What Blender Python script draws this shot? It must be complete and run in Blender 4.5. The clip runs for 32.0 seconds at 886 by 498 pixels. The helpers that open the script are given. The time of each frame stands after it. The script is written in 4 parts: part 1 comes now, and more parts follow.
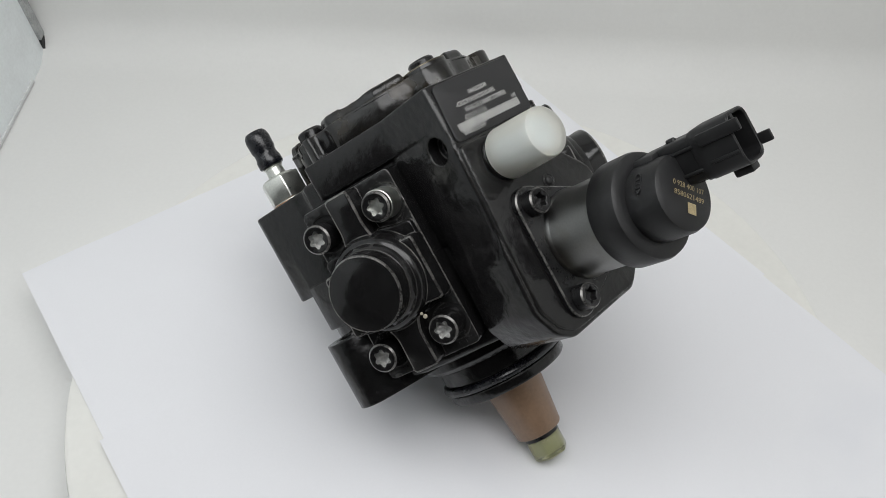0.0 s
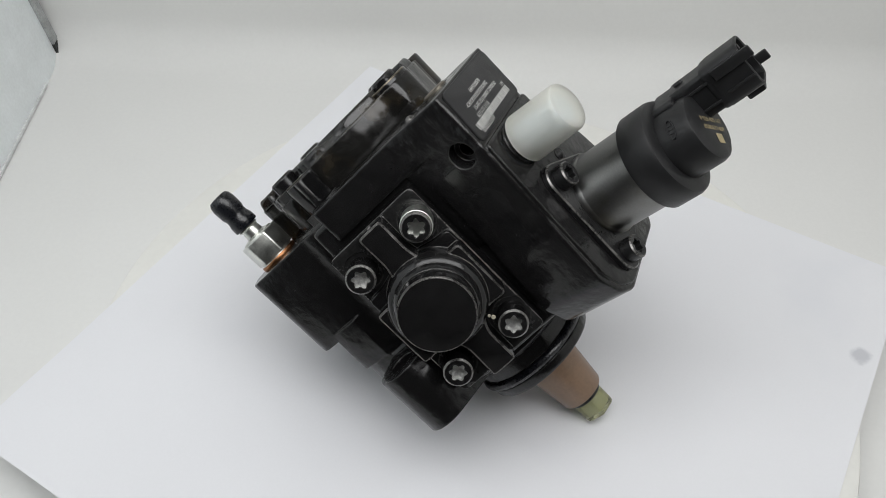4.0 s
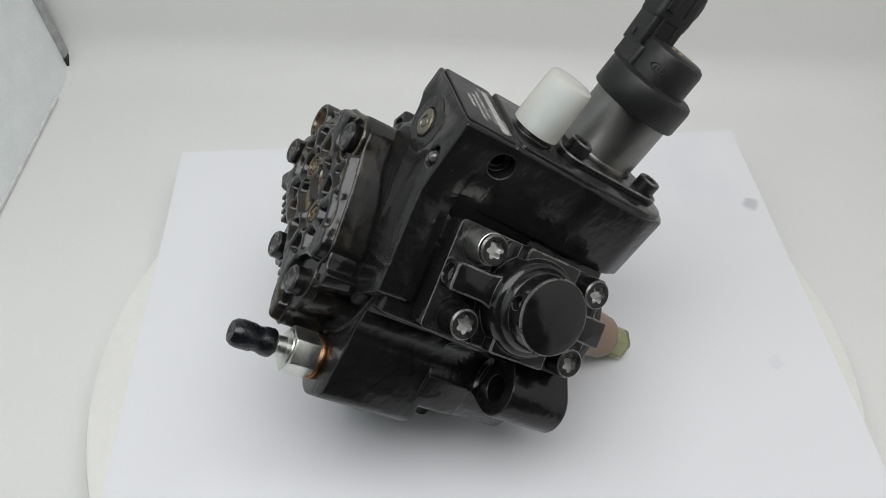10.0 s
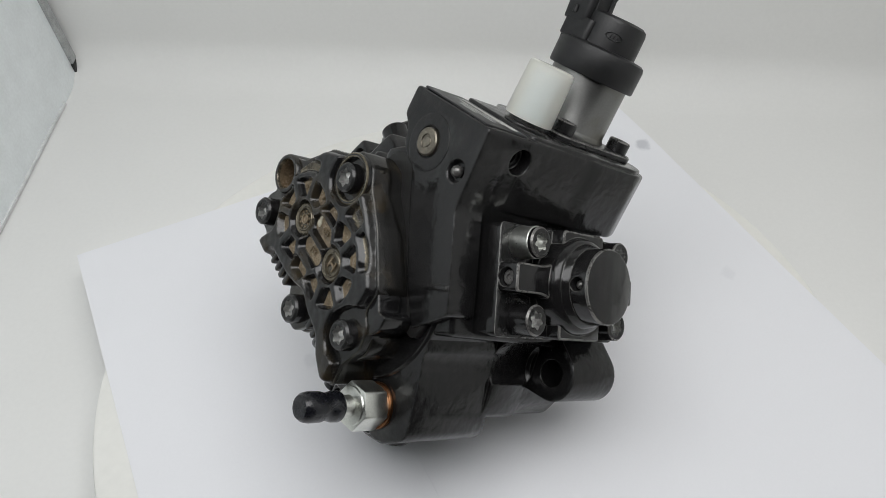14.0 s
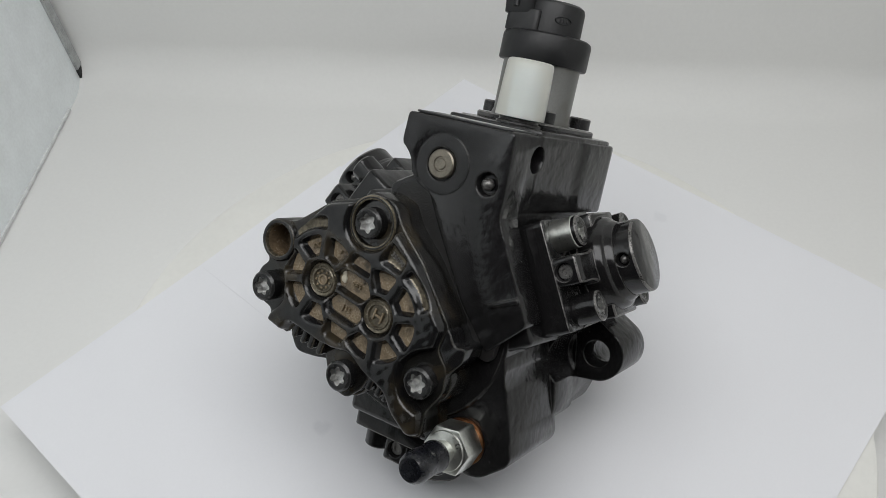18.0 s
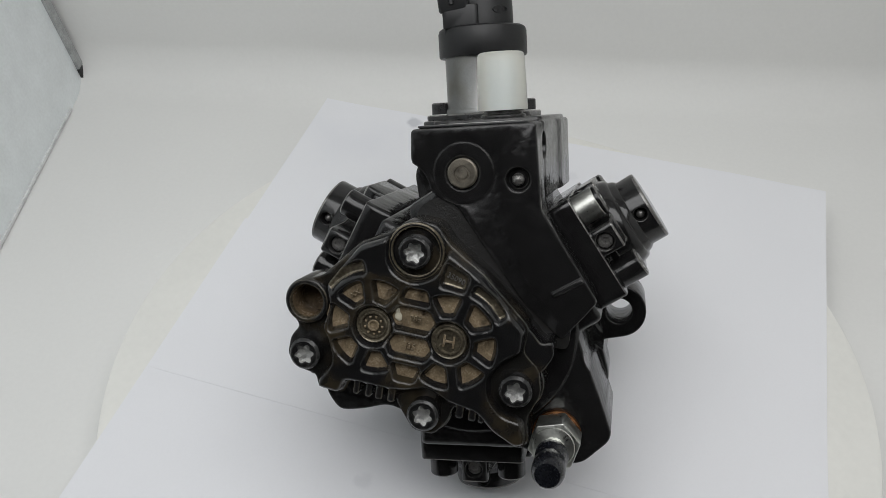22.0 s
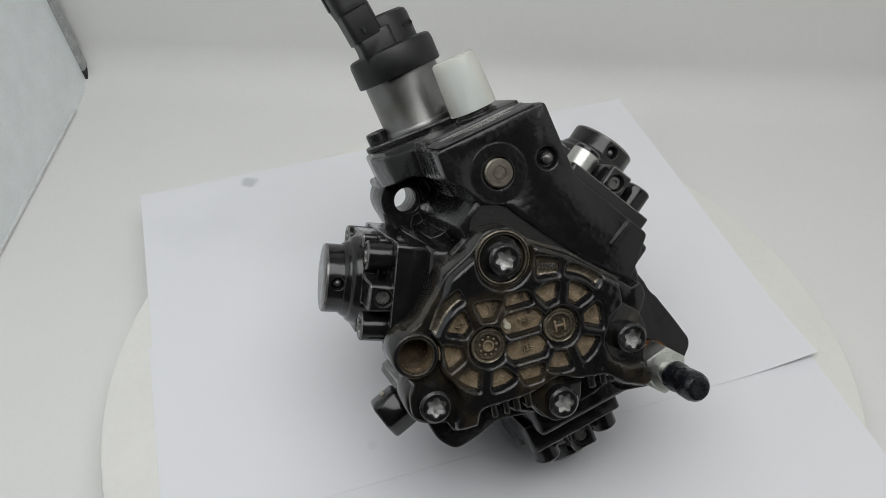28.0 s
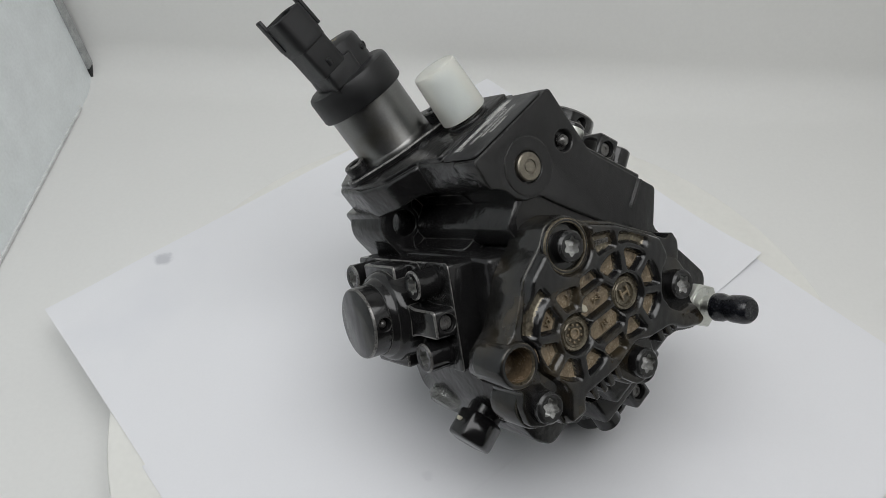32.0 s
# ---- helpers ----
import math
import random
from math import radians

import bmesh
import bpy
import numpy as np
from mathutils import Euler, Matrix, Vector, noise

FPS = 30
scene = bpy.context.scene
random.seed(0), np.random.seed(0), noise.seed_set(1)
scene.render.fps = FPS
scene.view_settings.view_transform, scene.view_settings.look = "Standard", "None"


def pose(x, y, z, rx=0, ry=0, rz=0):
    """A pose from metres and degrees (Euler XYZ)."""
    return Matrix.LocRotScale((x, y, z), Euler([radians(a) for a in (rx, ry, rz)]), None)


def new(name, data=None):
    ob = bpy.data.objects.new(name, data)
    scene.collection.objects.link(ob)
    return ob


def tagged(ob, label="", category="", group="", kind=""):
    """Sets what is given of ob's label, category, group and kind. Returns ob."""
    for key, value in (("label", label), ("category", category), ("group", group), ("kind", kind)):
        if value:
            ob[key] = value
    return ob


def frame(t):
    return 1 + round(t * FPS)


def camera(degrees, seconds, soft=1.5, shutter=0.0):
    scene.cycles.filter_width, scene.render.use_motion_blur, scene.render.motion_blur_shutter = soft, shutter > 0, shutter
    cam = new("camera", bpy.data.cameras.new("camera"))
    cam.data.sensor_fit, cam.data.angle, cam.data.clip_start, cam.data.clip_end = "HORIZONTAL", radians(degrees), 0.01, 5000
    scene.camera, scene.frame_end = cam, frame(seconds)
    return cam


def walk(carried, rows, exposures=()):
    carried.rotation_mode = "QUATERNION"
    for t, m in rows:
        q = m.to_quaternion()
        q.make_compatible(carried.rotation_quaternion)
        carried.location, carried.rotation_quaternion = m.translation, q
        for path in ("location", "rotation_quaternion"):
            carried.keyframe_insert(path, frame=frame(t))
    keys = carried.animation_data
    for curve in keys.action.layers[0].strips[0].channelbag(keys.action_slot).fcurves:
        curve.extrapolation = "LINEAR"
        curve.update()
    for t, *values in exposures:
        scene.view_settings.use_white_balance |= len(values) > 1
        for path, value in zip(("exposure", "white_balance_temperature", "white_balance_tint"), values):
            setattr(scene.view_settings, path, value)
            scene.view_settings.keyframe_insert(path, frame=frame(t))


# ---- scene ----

# seconds, the eye, the camera's turn (x, y, z) and the turntable's angle, in metres and degrees
ROWS = [
    (0.0, -0.00332, -0.20477, 0.30494, 40.44, -0.96, 2.57, 0.0), (0.5, -0.00309, -0.20542, 0.30488, 40.53, -0.86, 2.71, 2.91),
    (1.0, -0.00303, -0.20607, 0.30516, 40.6, -0.74, 2.79, 5.85), (1.5, -0.00255, -0.20655, 0.30474, 40.59, -0.67, 2.83, 8.76),
    (2.0, -0.00158, -0.20653, 0.30432, 40.66, -0.66, 2.9, 11.63), (2.5, -0.00143, -0.20605, 0.30432, 40.67, -0.5, 2.9, 14.52),
    (3.0, -0.00137, -0.206, 0.30419, 40.59, -0.39, 2.92, 17.42), (3.5, -0.00078, -0.20669, 0.30447, 40.62, -0.21, 2.9, 20.32),
    (5.5, -0.00018, -0.20916, 0.30649, 40.88, 0.14, 3.13, 32.01), (6.0, 5e-05, -0.20864, 0.30601, 40.96, 0.19, 3.09, 34.87),
    (6.5, -0.00064, -0.20791, 0.30574, 40.95, 0.18, 3.13, 37.75), (7.0, -0.00061, -0.20785, 0.30542, 40.91, 0.21, 3.1, 40.6),
    (7.5, -0.00033, -0.20851, 0.30614, 40.97, 0.15, 3.14, 43.46), (8.0, 0.00035, -0.20883, 0.30646, 41.04, 0.06, 3.04, 46.35),
    (8.5, -9e-05, -0.20865, 0.30651, 41.2, 0.11, 3.12, 49.27), (9.0, -0.00021, -0.20868, 0.30686, 41.37, 0.14, 3.17, 52.2),
    (9.5, 0.00025, -0.20878, 0.3063, 41.36, 0.21, 3.21, 55.12), (10.0, -0.0002, -0.20865, 0.30608, 41.45, 0.38, 3.27, 58.08),
    (10.5, -0.0003, -0.20884, 0.30628, 41.51, 0.46, 3.33, 61.05), (11.0, -0.0003, -0.2094, 0.30656, 41.59, 0.55, 3.41, 63.97),
    (11.5, 0.00022, -0.20971, 0.30662, 41.67, 0.5, 3.43, 66.85), (12.0, 0.00026, -0.2095, 0.30614, 41.68, 0.55, 3.5, 69.71),
    (12.5, 0.00018, -0.20914, 0.30643, 41.75, 0.52, 3.53, 72.6), (13.0, -2e-05, -0.20959, 0.30688, 41.69, 0.62, 3.6, 75.51),
    (13.5, 0.00078, -0.21026, 0.3081, 41.69, 0.54, 3.5, 78.43), (14.0, 0.00151, -0.21187, 0.30894, 41.75, 0.69, 3.5, 81.3),
    (14.5, 0.00221, -0.21251, 0.309, 41.7, 0.74, 3.55, 84.11), (16.5, 0.00171, -0.21091, 0.30896, 42.04, 0.95, 3.78, 95.58),
    (17.0, 0.00163, -0.21024, 0.3084, 42.16, 0.85, 3.86, 98.5), (17.5, 0.00185, -0.20968, 0.30782, 42.25, 0.8, 3.93, 101.44),
    (18.0, 0.00184, -0.2088, 0.30716, 42.23, 0.78, 3.98, 104.42), (18.5, 0.00234, -0.2083, 0.3074, 42.33, 0.52, 4.0, 107.41),
    (19.0, 0.00218, -0.20859, 0.30799, 42.42, 0.6, 4.01, 110.42), (19.5, 0.00198, -0.20836, 0.30748, 42.34, 0.6, 4.04, 113.41),
    (20.0, 0.00173, -0.20819, 0.30697, 42.34, 0.68, 3.99, 116.38), (20.5, 0.00175, -0.20818, 0.30642, 42.31, 0.64, 3.97, 119.31),
    (21.0, 0.00144, -0.20808, 0.30644, 42.31, 0.72, 3.95, 122.22), (21.5, 0.00119, -0.20826, 0.30639, 42.22, 0.76, 3.92, 125.08),
    (22.0, 0.00117, -0.20829, 0.30653, 42.15, 0.95, 3.92, 127.91), (22.5, 0.00163, -0.20851, 0.30663, 42.12, 0.88, 3.89, 130.75),
    (23.0, 0.0012, -0.20858, 0.30675, 42.12, 0.83, 3.97, 133.61), (23.5, 0.00102, -0.20948, 0.30674, 42.06, 0.82, 3.91, 136.49),
    (24.0, 0.00064, -0.21113, 0.30746, 42.16, 0.7, 3.94, 139.39), (24.5, 0.00041, -0.21304, 0.30788, 42.16, 0.66, 3.84, 142.3),
    (25.0, 0.00115, -0.21367, 0.30785, 42.21, 0.54, 3.78, 145.17), (25.5, 0.00151, -0.2141, 0.30837, 42.48, 0.43, 3.78, 148.04),
    (27.5, -0.00044, -0.21826, 0.30864, 42.83, 0.45, 4.0, 159.77), (28.0, -0.00047, -0.21837, 0.30871, 42.86, 0.39, 3.98, 162.69),
    (28.5, -0.00115, -0.21756, 0.30825, 42.8, 0.32, 4.06, 165.61), (29.0, -0.00132, -0.2174, 0.30753, 42.7, 0.33, 3.96, 168.52),
    (29.5, -0.0016, -0.21766, 0.30747, 42.65, 0.35, 4.05, 171.43), (30.0, -0.00157, -0.21742, 0.30797, 42.62, 0.39, 4.02, 174.35),
    (30.5, -0.00144, -0.2174, 0.30821, 42.64, 0.34, 4.06, 177.24), (31.0, -0.00168, -0.21782, 0.30833, 42.69, 0.35, 4.07, 180.13),
    (31.5, -0.00221, -0.21789, 0.30829, 42.67, 0.42, 4.15, 183.0), (32.0, -0.00228, -0.21835, 0.3085, 42.74, 0.48, 4.14, 185.83),
]

EXPOSURES = [(0, -0.03), (6, -0.03), (13, -0.07), (17, -0.14), (19, -0.2), (25, -0.22), (28, -0.22), (32, -0.2)]
cam = camera(57.84, 32.0, soft=0.6)
walk(cam, [(t, pose(ex, ey, ez, rx, ry, rz)) for t, ex, ey, ez, rx, ry, rz, turn in ROWS], EXPOSURES)

# ---- world and light ----
world = bpy.data.worlds.new("world")
scene.world = world
world.use_nodes = True
world.node_tree.nodes["Background"].inputs[0].default_value = (0.9, 0.95, 1.0, 1)
world.node_tree.nodes["Background"].inputs[1].default_value = 0.04


def area_lamp(name, m, sx, sy, watts, colour=(1, 1, 1)):
    data = bpy.data.lights.new(name, "AREA")
    data.shape, data.size, data.size_y, data.energy, data.color = "RECTANGLE", sx, sy, watts, colour
    ob = new(name, data)
    ob.matrix_world = m
    return ob


area_lamp("led_panel_lamp", pose(0.0, -0.13, 0.555), 0.54, 0.32, 2.33, (0.987, 0.99, 0.998))


# ---- materials ----
def material(name):
    m = bpy.data.materials.new(name)
    m.use_nodes = True
    return m, m.node_tree.nodes, m.node_tree.links, m.node_tree.nodes["Principled BSDF"]


def surface(name, colour, rough, metal=0.0, vary=0.25, rough_vary=0.12, scale=60.0, grain=600.0, bump=0.15, dist=0.0004, coat=0.0, spec=0.5, transmission=0.0, stretch=(1, 1, 1), tint=None, tint_at=(0.52, 0.72), wave=0.0, wave_scale=90.0, edge=0.0, edge_colour=(0.22, 0.215, 0.20), edge_at=(0.02, 0.16), soft_edge=0.0):
    """A procedural surface: colour and gloss vary at two scales, with a fine relief. Metres."""
    m, N, L, b = material(name)
    tc = N.new("ShaderNodeTexCoord")
    mp = N.new("ShaderNodeMapping")
    mp.inputs["Scale"].default_value = stretch
    L.new(tc.outputs["Object"], mp.inputs["Vector"])

    def tex(s, detail):
        n = N.new("ShaderNodeTexNoise")
        n.inputs["Scale"].default_value, n.inputs["Detail"].default_value = s, detail
        L.new(mp.outputs[0], n.inputs["Vector"])
        return n

    big, fine = tex(scale, 4), tex(grain, 3)
    mixed = N.new("ShaderNodeMath")
    mixed.operation = "MULTIPLY_ADD"
    mixed.inputs[1].default_value, mixed.inputs[2].default_value = 0.45, 0.0
    L.new(fine.outputs[0], mixed.inputs[0])
    total = N.new("ShaderNodeMath")
    total.operation = "MULTIPLY_ADD"
    total.inputs[1].default_value = 0.55
    L.new(big.outputs[0], total.inputs[0])
    L.new(mixed.outputs[0], total.inputs[2])
    ramp = N.new("ShaderNodeValToRGB")
    e = ramp.color_ramp.elements
    e[0].position, e[1].position = 0.33, 0.67
    e[0].color = (*[c * (1 - vary) for c in colour], 1)
    e[1].color = (*[min(1, c * (1 + vary)) for c in colour], 1)
    L.new(total.outputs[0], ramp.inputs[0])
    out = ramp.outputs[0]
    if tint:
        spots = tex(scale * 0.6, 5)
        sr = N.new("ShaderNodeMapRange")
        sr.inputs["From Min"].default_value, sr.inputs["From Max"].default_value = tint_at
        L.new(spots.outputs[0], sr.inputs["Value"])
        mx = N.new("ShaderNodeMix")
        mx.data_type = "RGBA"
        mx.inputs["B"].default_value = (*tint, 1)
        L.new(sr.outputs[0], mx.inputs["Factor"])
        L.new(out, mx.inputs["A"])
        out = mx.outputs["Result"]
    round_edge = None
    if edge or soft_edge:
        round_edge = N.new("ShaderNodeBevel")
        round_edge.samples = 6
        round_edge.inputs["Radius"].default_value = soft_edge or 0.0006
    if edge:
        # paint rubbed off along the edges, in patches; the pale colour also paints edge highlights
        geo = N.new("ShaderNodeNewGeometry")
        dot = N.new("ShaderNodeVectorMath")
        dot.operation = "DOT_PRODUCT"
        L.new(round_edge.outputs[0], dot.inputs[0])
        L.new(geo.outputs["Normal"], dot.inputs[1])
        sharp = N.new("ShaderNodeMapRange")
        sharp.inputs["From Min"].default_value, sharp.inputs["From Max"].default_value = 1 - edge_at[0], 1 - edge_at[1]
        L.new(dot.outputs["Value"], sharp.inputs["Value"])
        patch = tex(scale * 0.9, 5)
        pr = N.new("ShaderNodeMapRange")
        pr.inputs["From Min"].default_value, pr.inputs["From Max"].default_value = 0.42, 0.6
        pr.inputs["To Min"].default_value, pr.inputs["To Max"].default_value = 0.08 * edge, edge
        L.new(patch.outputs[0], pr.inputs["Value"])
        both = N.new("ShaderNodeMath")
        both.operation = "MULTIPLY"
        L.new(sharp.outputs[0], both.inputs[0])
        L.new(pr.outputs[0], both.inputs[1])
        mx = N.new("ShaderNodeMix")
        mx.data_type = "RGBA"
        mx.inputs["B"].default_value = (*edge_colour, 1)
        L.new(both.outputs[0], mx.inputs["Factor"])
        L.new(out, mx.inputs["A"])
        out = mx.outputs["Result"]
    L.new(out, b.inputs["Base Color"])
    rr = N.new("ShaderNodeMapRange")
    rr.inputs["From Min"].default_value, rr.inputs["From Max"].default_value = 0.3, 0.7
    rr.inputs["To Min"].default_value, rr.inputs["To Max"].default_value = max(0.02, rough - rough_vary), rough + rough_vary
    L.new(total.outputs[0], rr.inputs["Value"])
    L.new(rr.outputs[0], b.inputs["Roughness"])
    b.inputs["Metallic"].default_value = metal
    b.inputs["Specular IOR Level"].default_value = spec
    b.inputs["Coat Weight"].default_value = coat
    b.inputs["Coat Roughness"].default_value = 0.12
    b.inputs["Transmission Weight"].default_value = transmission
    normal = round_edge.outputs[0] if soft_edge else None
    if wave:
        lump = tex(wave_scale, 1)
        wp = N.new("ShaderNodeBump")
        wp.inputs["Strength"].default_value, wp.inputs["Distance"].default_value = wave, 0.002
        L.new(lump.outputs[0], wp.inputs["Height"])
        if normal:
            L.new(normal, wp.inputs["Normal"])
        normal = wp.outputs[0]
    if bump:
        bp = N.new("ShaderNodeBump")
        bp.inputs["Strength"].default_value, bp.inputs["Distance"].default_value = bump, dist
        L.new(total.outputs[0], bp.inputs["Height"])
        if normal:
            L.new(normal, bp.inputs["Normal"])
        normal = bp.outputs[0]
    if normal:
        L.new(normal, b.inputs["Normal"])
    return m


PAINT = surface("black_paint", (0.0095, 0.0093, 0.0095), 0.2, spec=0.42, scale=170, grain=700, bump=0.34, dist=0.0005, rough_vary=0.08, wave=0.14, wave_scale=240, soft_edge=0.0010, edge=0.3)
HEAD_PAINT = surface("worn_black_paint", (0.0095, 0.0093, 0.0095), 0.14, spec=0.44, scale=170, grain=800, bump=0.16, dist=0.0004, rough_vary=0.06, wave=0.22, wave_scale=130, soft_edge=0.0007, edge=0.6)
COVER_PAINT = surface("stained_black_paint", (0.0085, 0.0085, 0.0088), 0.1, scale=110, grain=800, bump=0.15, dist=0.0004, rough_vary=0.06, wave=0.16, wave_scale=150, soft_edge=0.0012, edge=0.6, edge_colour=(0.22, 0.19, 0.14), tint=(0.032, 0.025, 0.015), tint_at=(0.5, 0.7))
COVER_SIDE = surface("oil_stained_paint", (0.0095, 0.0092, 0.0085), 0.17, scale=110, grain=700, bump=0.25, dist=0.0004, rough_vary=0.1, wave=0.14, wave_scale=160, soft_edge=0.0010, edge=0.5, edge_colour=(0.2, 0.185, 0.14), tint=(0.034, 0.027, 0.017), tint_at=(0.5, 0.68))
CAST = surface("black_cast", (0.011, 0.011, 0.0115), 0.32, scale=260, grain=1500, bump=0.4, dist=0.0006, rough_vary=0.12, soft_edge=0.0005, edge=0.35)
ROUGH_CAST = surface("sand_cast", (0.0085, 0.008, 0.0075), 0.42, scale=700, grain=2200, bump=0.42, dist=0.0009)
# bare rubbed metal, lightened so bevels also carry painted edge highlights
WORN_GLINT = surface("worn_edge_glint", (0.15, 0.146, 0.14), 0.3, metal=0.6, scale=200, grain=1500, vary=0.7, bump=0.2)
TAN = surface("bare_casting", (0.195, 0.15, 0.096), 0.24, scale=300, grain=1800, vary=0.4, bump=0.8, dist=0.0005, tint=(0.022, 0.017, 0.012), tint_at=(0.54, 0.72), soft_edge=0.0004, edge=0.6, edge_colour=(0.34, 0.27, 0.17))
TUBE = surface("oiled_bore", (0.10, 0.073, 0.046), 0.22, scale=220, grain=1200, vary=0.4, bump=0.2)
# oily casting tone, lightened to paint a golden sheen on walls and rims
OILED_SHEEN = surface("oiled_casting_sheen", (0.125, 0.108, 0.078), 0.2, scale=220, grain=1200, vary=0.7, bump=0.25, dist=0.0004, metal=0.55)
STEEL = surface("turned_steel", (0.215, 0.215, 0.21), 0.38, metal=1.0, scale=90, grain=1500, vary=0.1, bump=0.04, stretch=(1, 1, 1), rough_vary=0.06, tint=(0.15, 0.14, 0.115), tint_at=(0.5, 0.72))
ZINC = surface("zinc_plate", (0.64, 0.65, 0.61), 0.36, metal=1.0, scale=150, grain=1400, vary=0.15, bump=0.08)
SOCKET = surface("bright_steel", (0.48, 0.48, 0.47), 0.4, metal=1.0, scale=500, grain=2500, vary=0.4, bump=0.3)
COPPER = surface("copper", (0.34, 0.16, 0.075), 0.36, metal=1.0, scale=300, grain=2000, vary=0.3)
BRASS_PLUG = surface("tin_plug", (0.21, 0.19, 0.155), 0.42, metal=0.9, scale=500, grain=2500, vary=0.3, bump=0.3)
SHAFT = surface("greased_shaft", (0.225, 0.142, 0.088), 0.42, scale=90, grain=700, vary=0.14, bump=0.1, coat=0.2)
NUT = surface("dull_nut", (0.42, 0.43, 0.33), 0.5, metal=0.3, scale=300, grain=1500, vary=0.2, bump=0.2)
POLISHED = surface("rubbed_paint", (0.035, 0.035, 0.035), 0.22, metal=0.55, scale=220, grain=1200, vary=0.35, bump=0.12, wave=0.35, wave_scale=200, soft_edge=0.0006, edge=0.6, edge_colour=(0.3, 0.3, 0.29))
PLASTIC = surface("black_plastic", (0.0105, 0.0106, 0.0112), 0.46, spec=0.4, scale=160, grain=2200, vary=0.2, bump=0.3, dist=0.0003)
RUBBER = surface("black_rubber", (0.006, 0.0065, 0.009), 0.28, scale=160, grain=1200, vary=0.2, bump=0.2)
PRINT = surface("pale_print", (0.55, 0.55, 0.53), 0.6, scale=500, grain=3000, vary=0.25, bump=0)
GOLD_PRINT = surface("gold_print", (0.32, 0.26, 0.145), 0.6, scale=900, grain=3000, vary=0.3, bump=0)
LABEL = surface("label_film", (0.017, 0.017, 0.018), 0.42, scale=200, grain=2500, vary=0.2, bump=0.3)
PAPER = surface("white_paper", (0.80, 0.805, 0.83), 0.75, scale=14, grain=900, vary=0.012, bump=0.05, dist=0.0002, tint=(0.74, 0.75, 0.79), tint_at=(0.62, 0.85))
DISC = surface("cream_plastic", (0.81, 0.805, 0.765), 0.45, scale=20, grain=300, vary=0.03, bump=0.04)
CLOTH = surface("white_cloth", (0.785, 0.785, 0.768), 0.8, scale=8, grain=400, vary=0.02, bump=0.03)
SILVER = surface("silver_cloth", (0.84, 0.875, 0.885), 0.55, scale=60, grain=500, vary=0.06, bump=0.3, metal=0.25)
SEAM = surface("grey_webbing", (0.38, 0.39, 0.39), 0.7, scale=150, grain=900, vary=0.3, bump=0.3)
# grey of the painted shadow line under the left panel
FOOT_SHADE = surface("foot_shade_grey", (0.7, 0.71, 0.71), 0.7, scale=150, grain=900, vary=0.15, bump=0.2)
VELCRO = surface("black_webbing", (0.03, 0.03, 0.03), 0.8, scale=300, grain=1500, vary=0.3, bump=0.4)
ROOM = surface("dim_room", (0.21, 0.205, 0.2), 0.8, scale=6, grain=60, vary=0.1, bump=0.05)
GLUE = surface("dried_paint", (0.45, 0.42, 0.33), 0.5, scale=500, grain=1500, vary=0.1)


def nylon(name, colour, rough, sss, transmission, ior=1.5):
    m, N, L, b = material(name)
    b.inputs["Base Color"].default_value = (*colour, 1)
    b.inputs["Roughness"].default_value = rough
    b.inputs["Subsurface Weight"].default_value = sss
    b.inputs["Subsurface Radius"].default_value = (1, 1, 1)
    b.inputs["Subsurface Scale"].default_value = 0.004
    b.inputs["Transmission Weight"].default_value = transmission
    b.inputs["IOR"].default_value = ior
    n = N.new("ShaderNodeTexNoise")
    n.inputs["Scale"].default_value = 500
    tc = N.new("ShaderNodeTexCoord")
    L.new(tc.outputs["Object"], n.inputs["Vector"])
    bp = N.new("ShaderNodeBump")
    bp.inputs["Strength"].default_value, bp.inputs["Distance"].default_value = 0.15, 0.0003
    L.new(n.outputs[0], bp.inputs["Height"])
    L.new(bp.outputs[0], b.inputs["Normal"])
    return m


WHITE_CAP = nylon("milky_nylon", (0.94, 0.935, 0.875), 0.32, 0.0, 0.68, 1.2)
CAP_CORE = nylon("bluish_nylon", (0.62, 0.76, 0.93), 0.5, 0.0, 0.0)
YELLOW_CAP = nylon("clear_yellow_vinyl", (0.96, 0.96, 0.62), 0.18, 0.0, 0.9)
CLEAR_FILM = nylon("clear_vinyl", (0.9, 0.91, 0.86), 0.15, 0.0, 0.9)

# ---- builders: all pump parts in millimetres, scaled to metres ----
MM = 0.001


def frame_at(deg):
    """Columns: tangent a, shaft axis b, radial c, for a face of the pump that looks out at this angle."""
    r = radians(deg)
    return Matrix(((-math.sin(r), 0, math.cos(r), 0), (math.cos(r), 0, math.sin(r), 0), (0, 1, 0, 0), (0, 0, 0, 1)))


def part(name, bm, mats, parent, label="", m=None, smooth=35):
    """Links a bmesh (in millimetres) as one mesh object under a thing or part."""
    if m is not None:
        bmesh.ops.transform(bm, matrix=m, verts=bm.verts)
    bmesh.ops.scale(bm, vec=(MM, MM, MM), verts=bm.verts)
    bmesh.ops.recalc_face_normals(bm, faces=bm.faces)
    me = bpy.data.meshes.new(name)
    bm.to_mesh(me)
    bm.free()
    for mt in (mats if isinstance(mats, (list, tuple)) else [mats]):
        me.materials.append(mt)
    me.shade_smooth()
    me.set_sharp_from_angle(angle=radians(smooth))
    ob = new(name, me)
    ob.parent = parent
    if label:
        tagged(ob, label)
    return ob


def again(ob, parent, m, name=None):
    """Another part on the same mesh; m in millimetres."""
    o = new(name or ob.name.split(".")[0], ob.data)
    o.parent = parent
    m = m.copy()
    m.translation *= MM
    o.matrix_basis = m
    if "label" in ob:
        o["label"] = ob["label"]
    return o


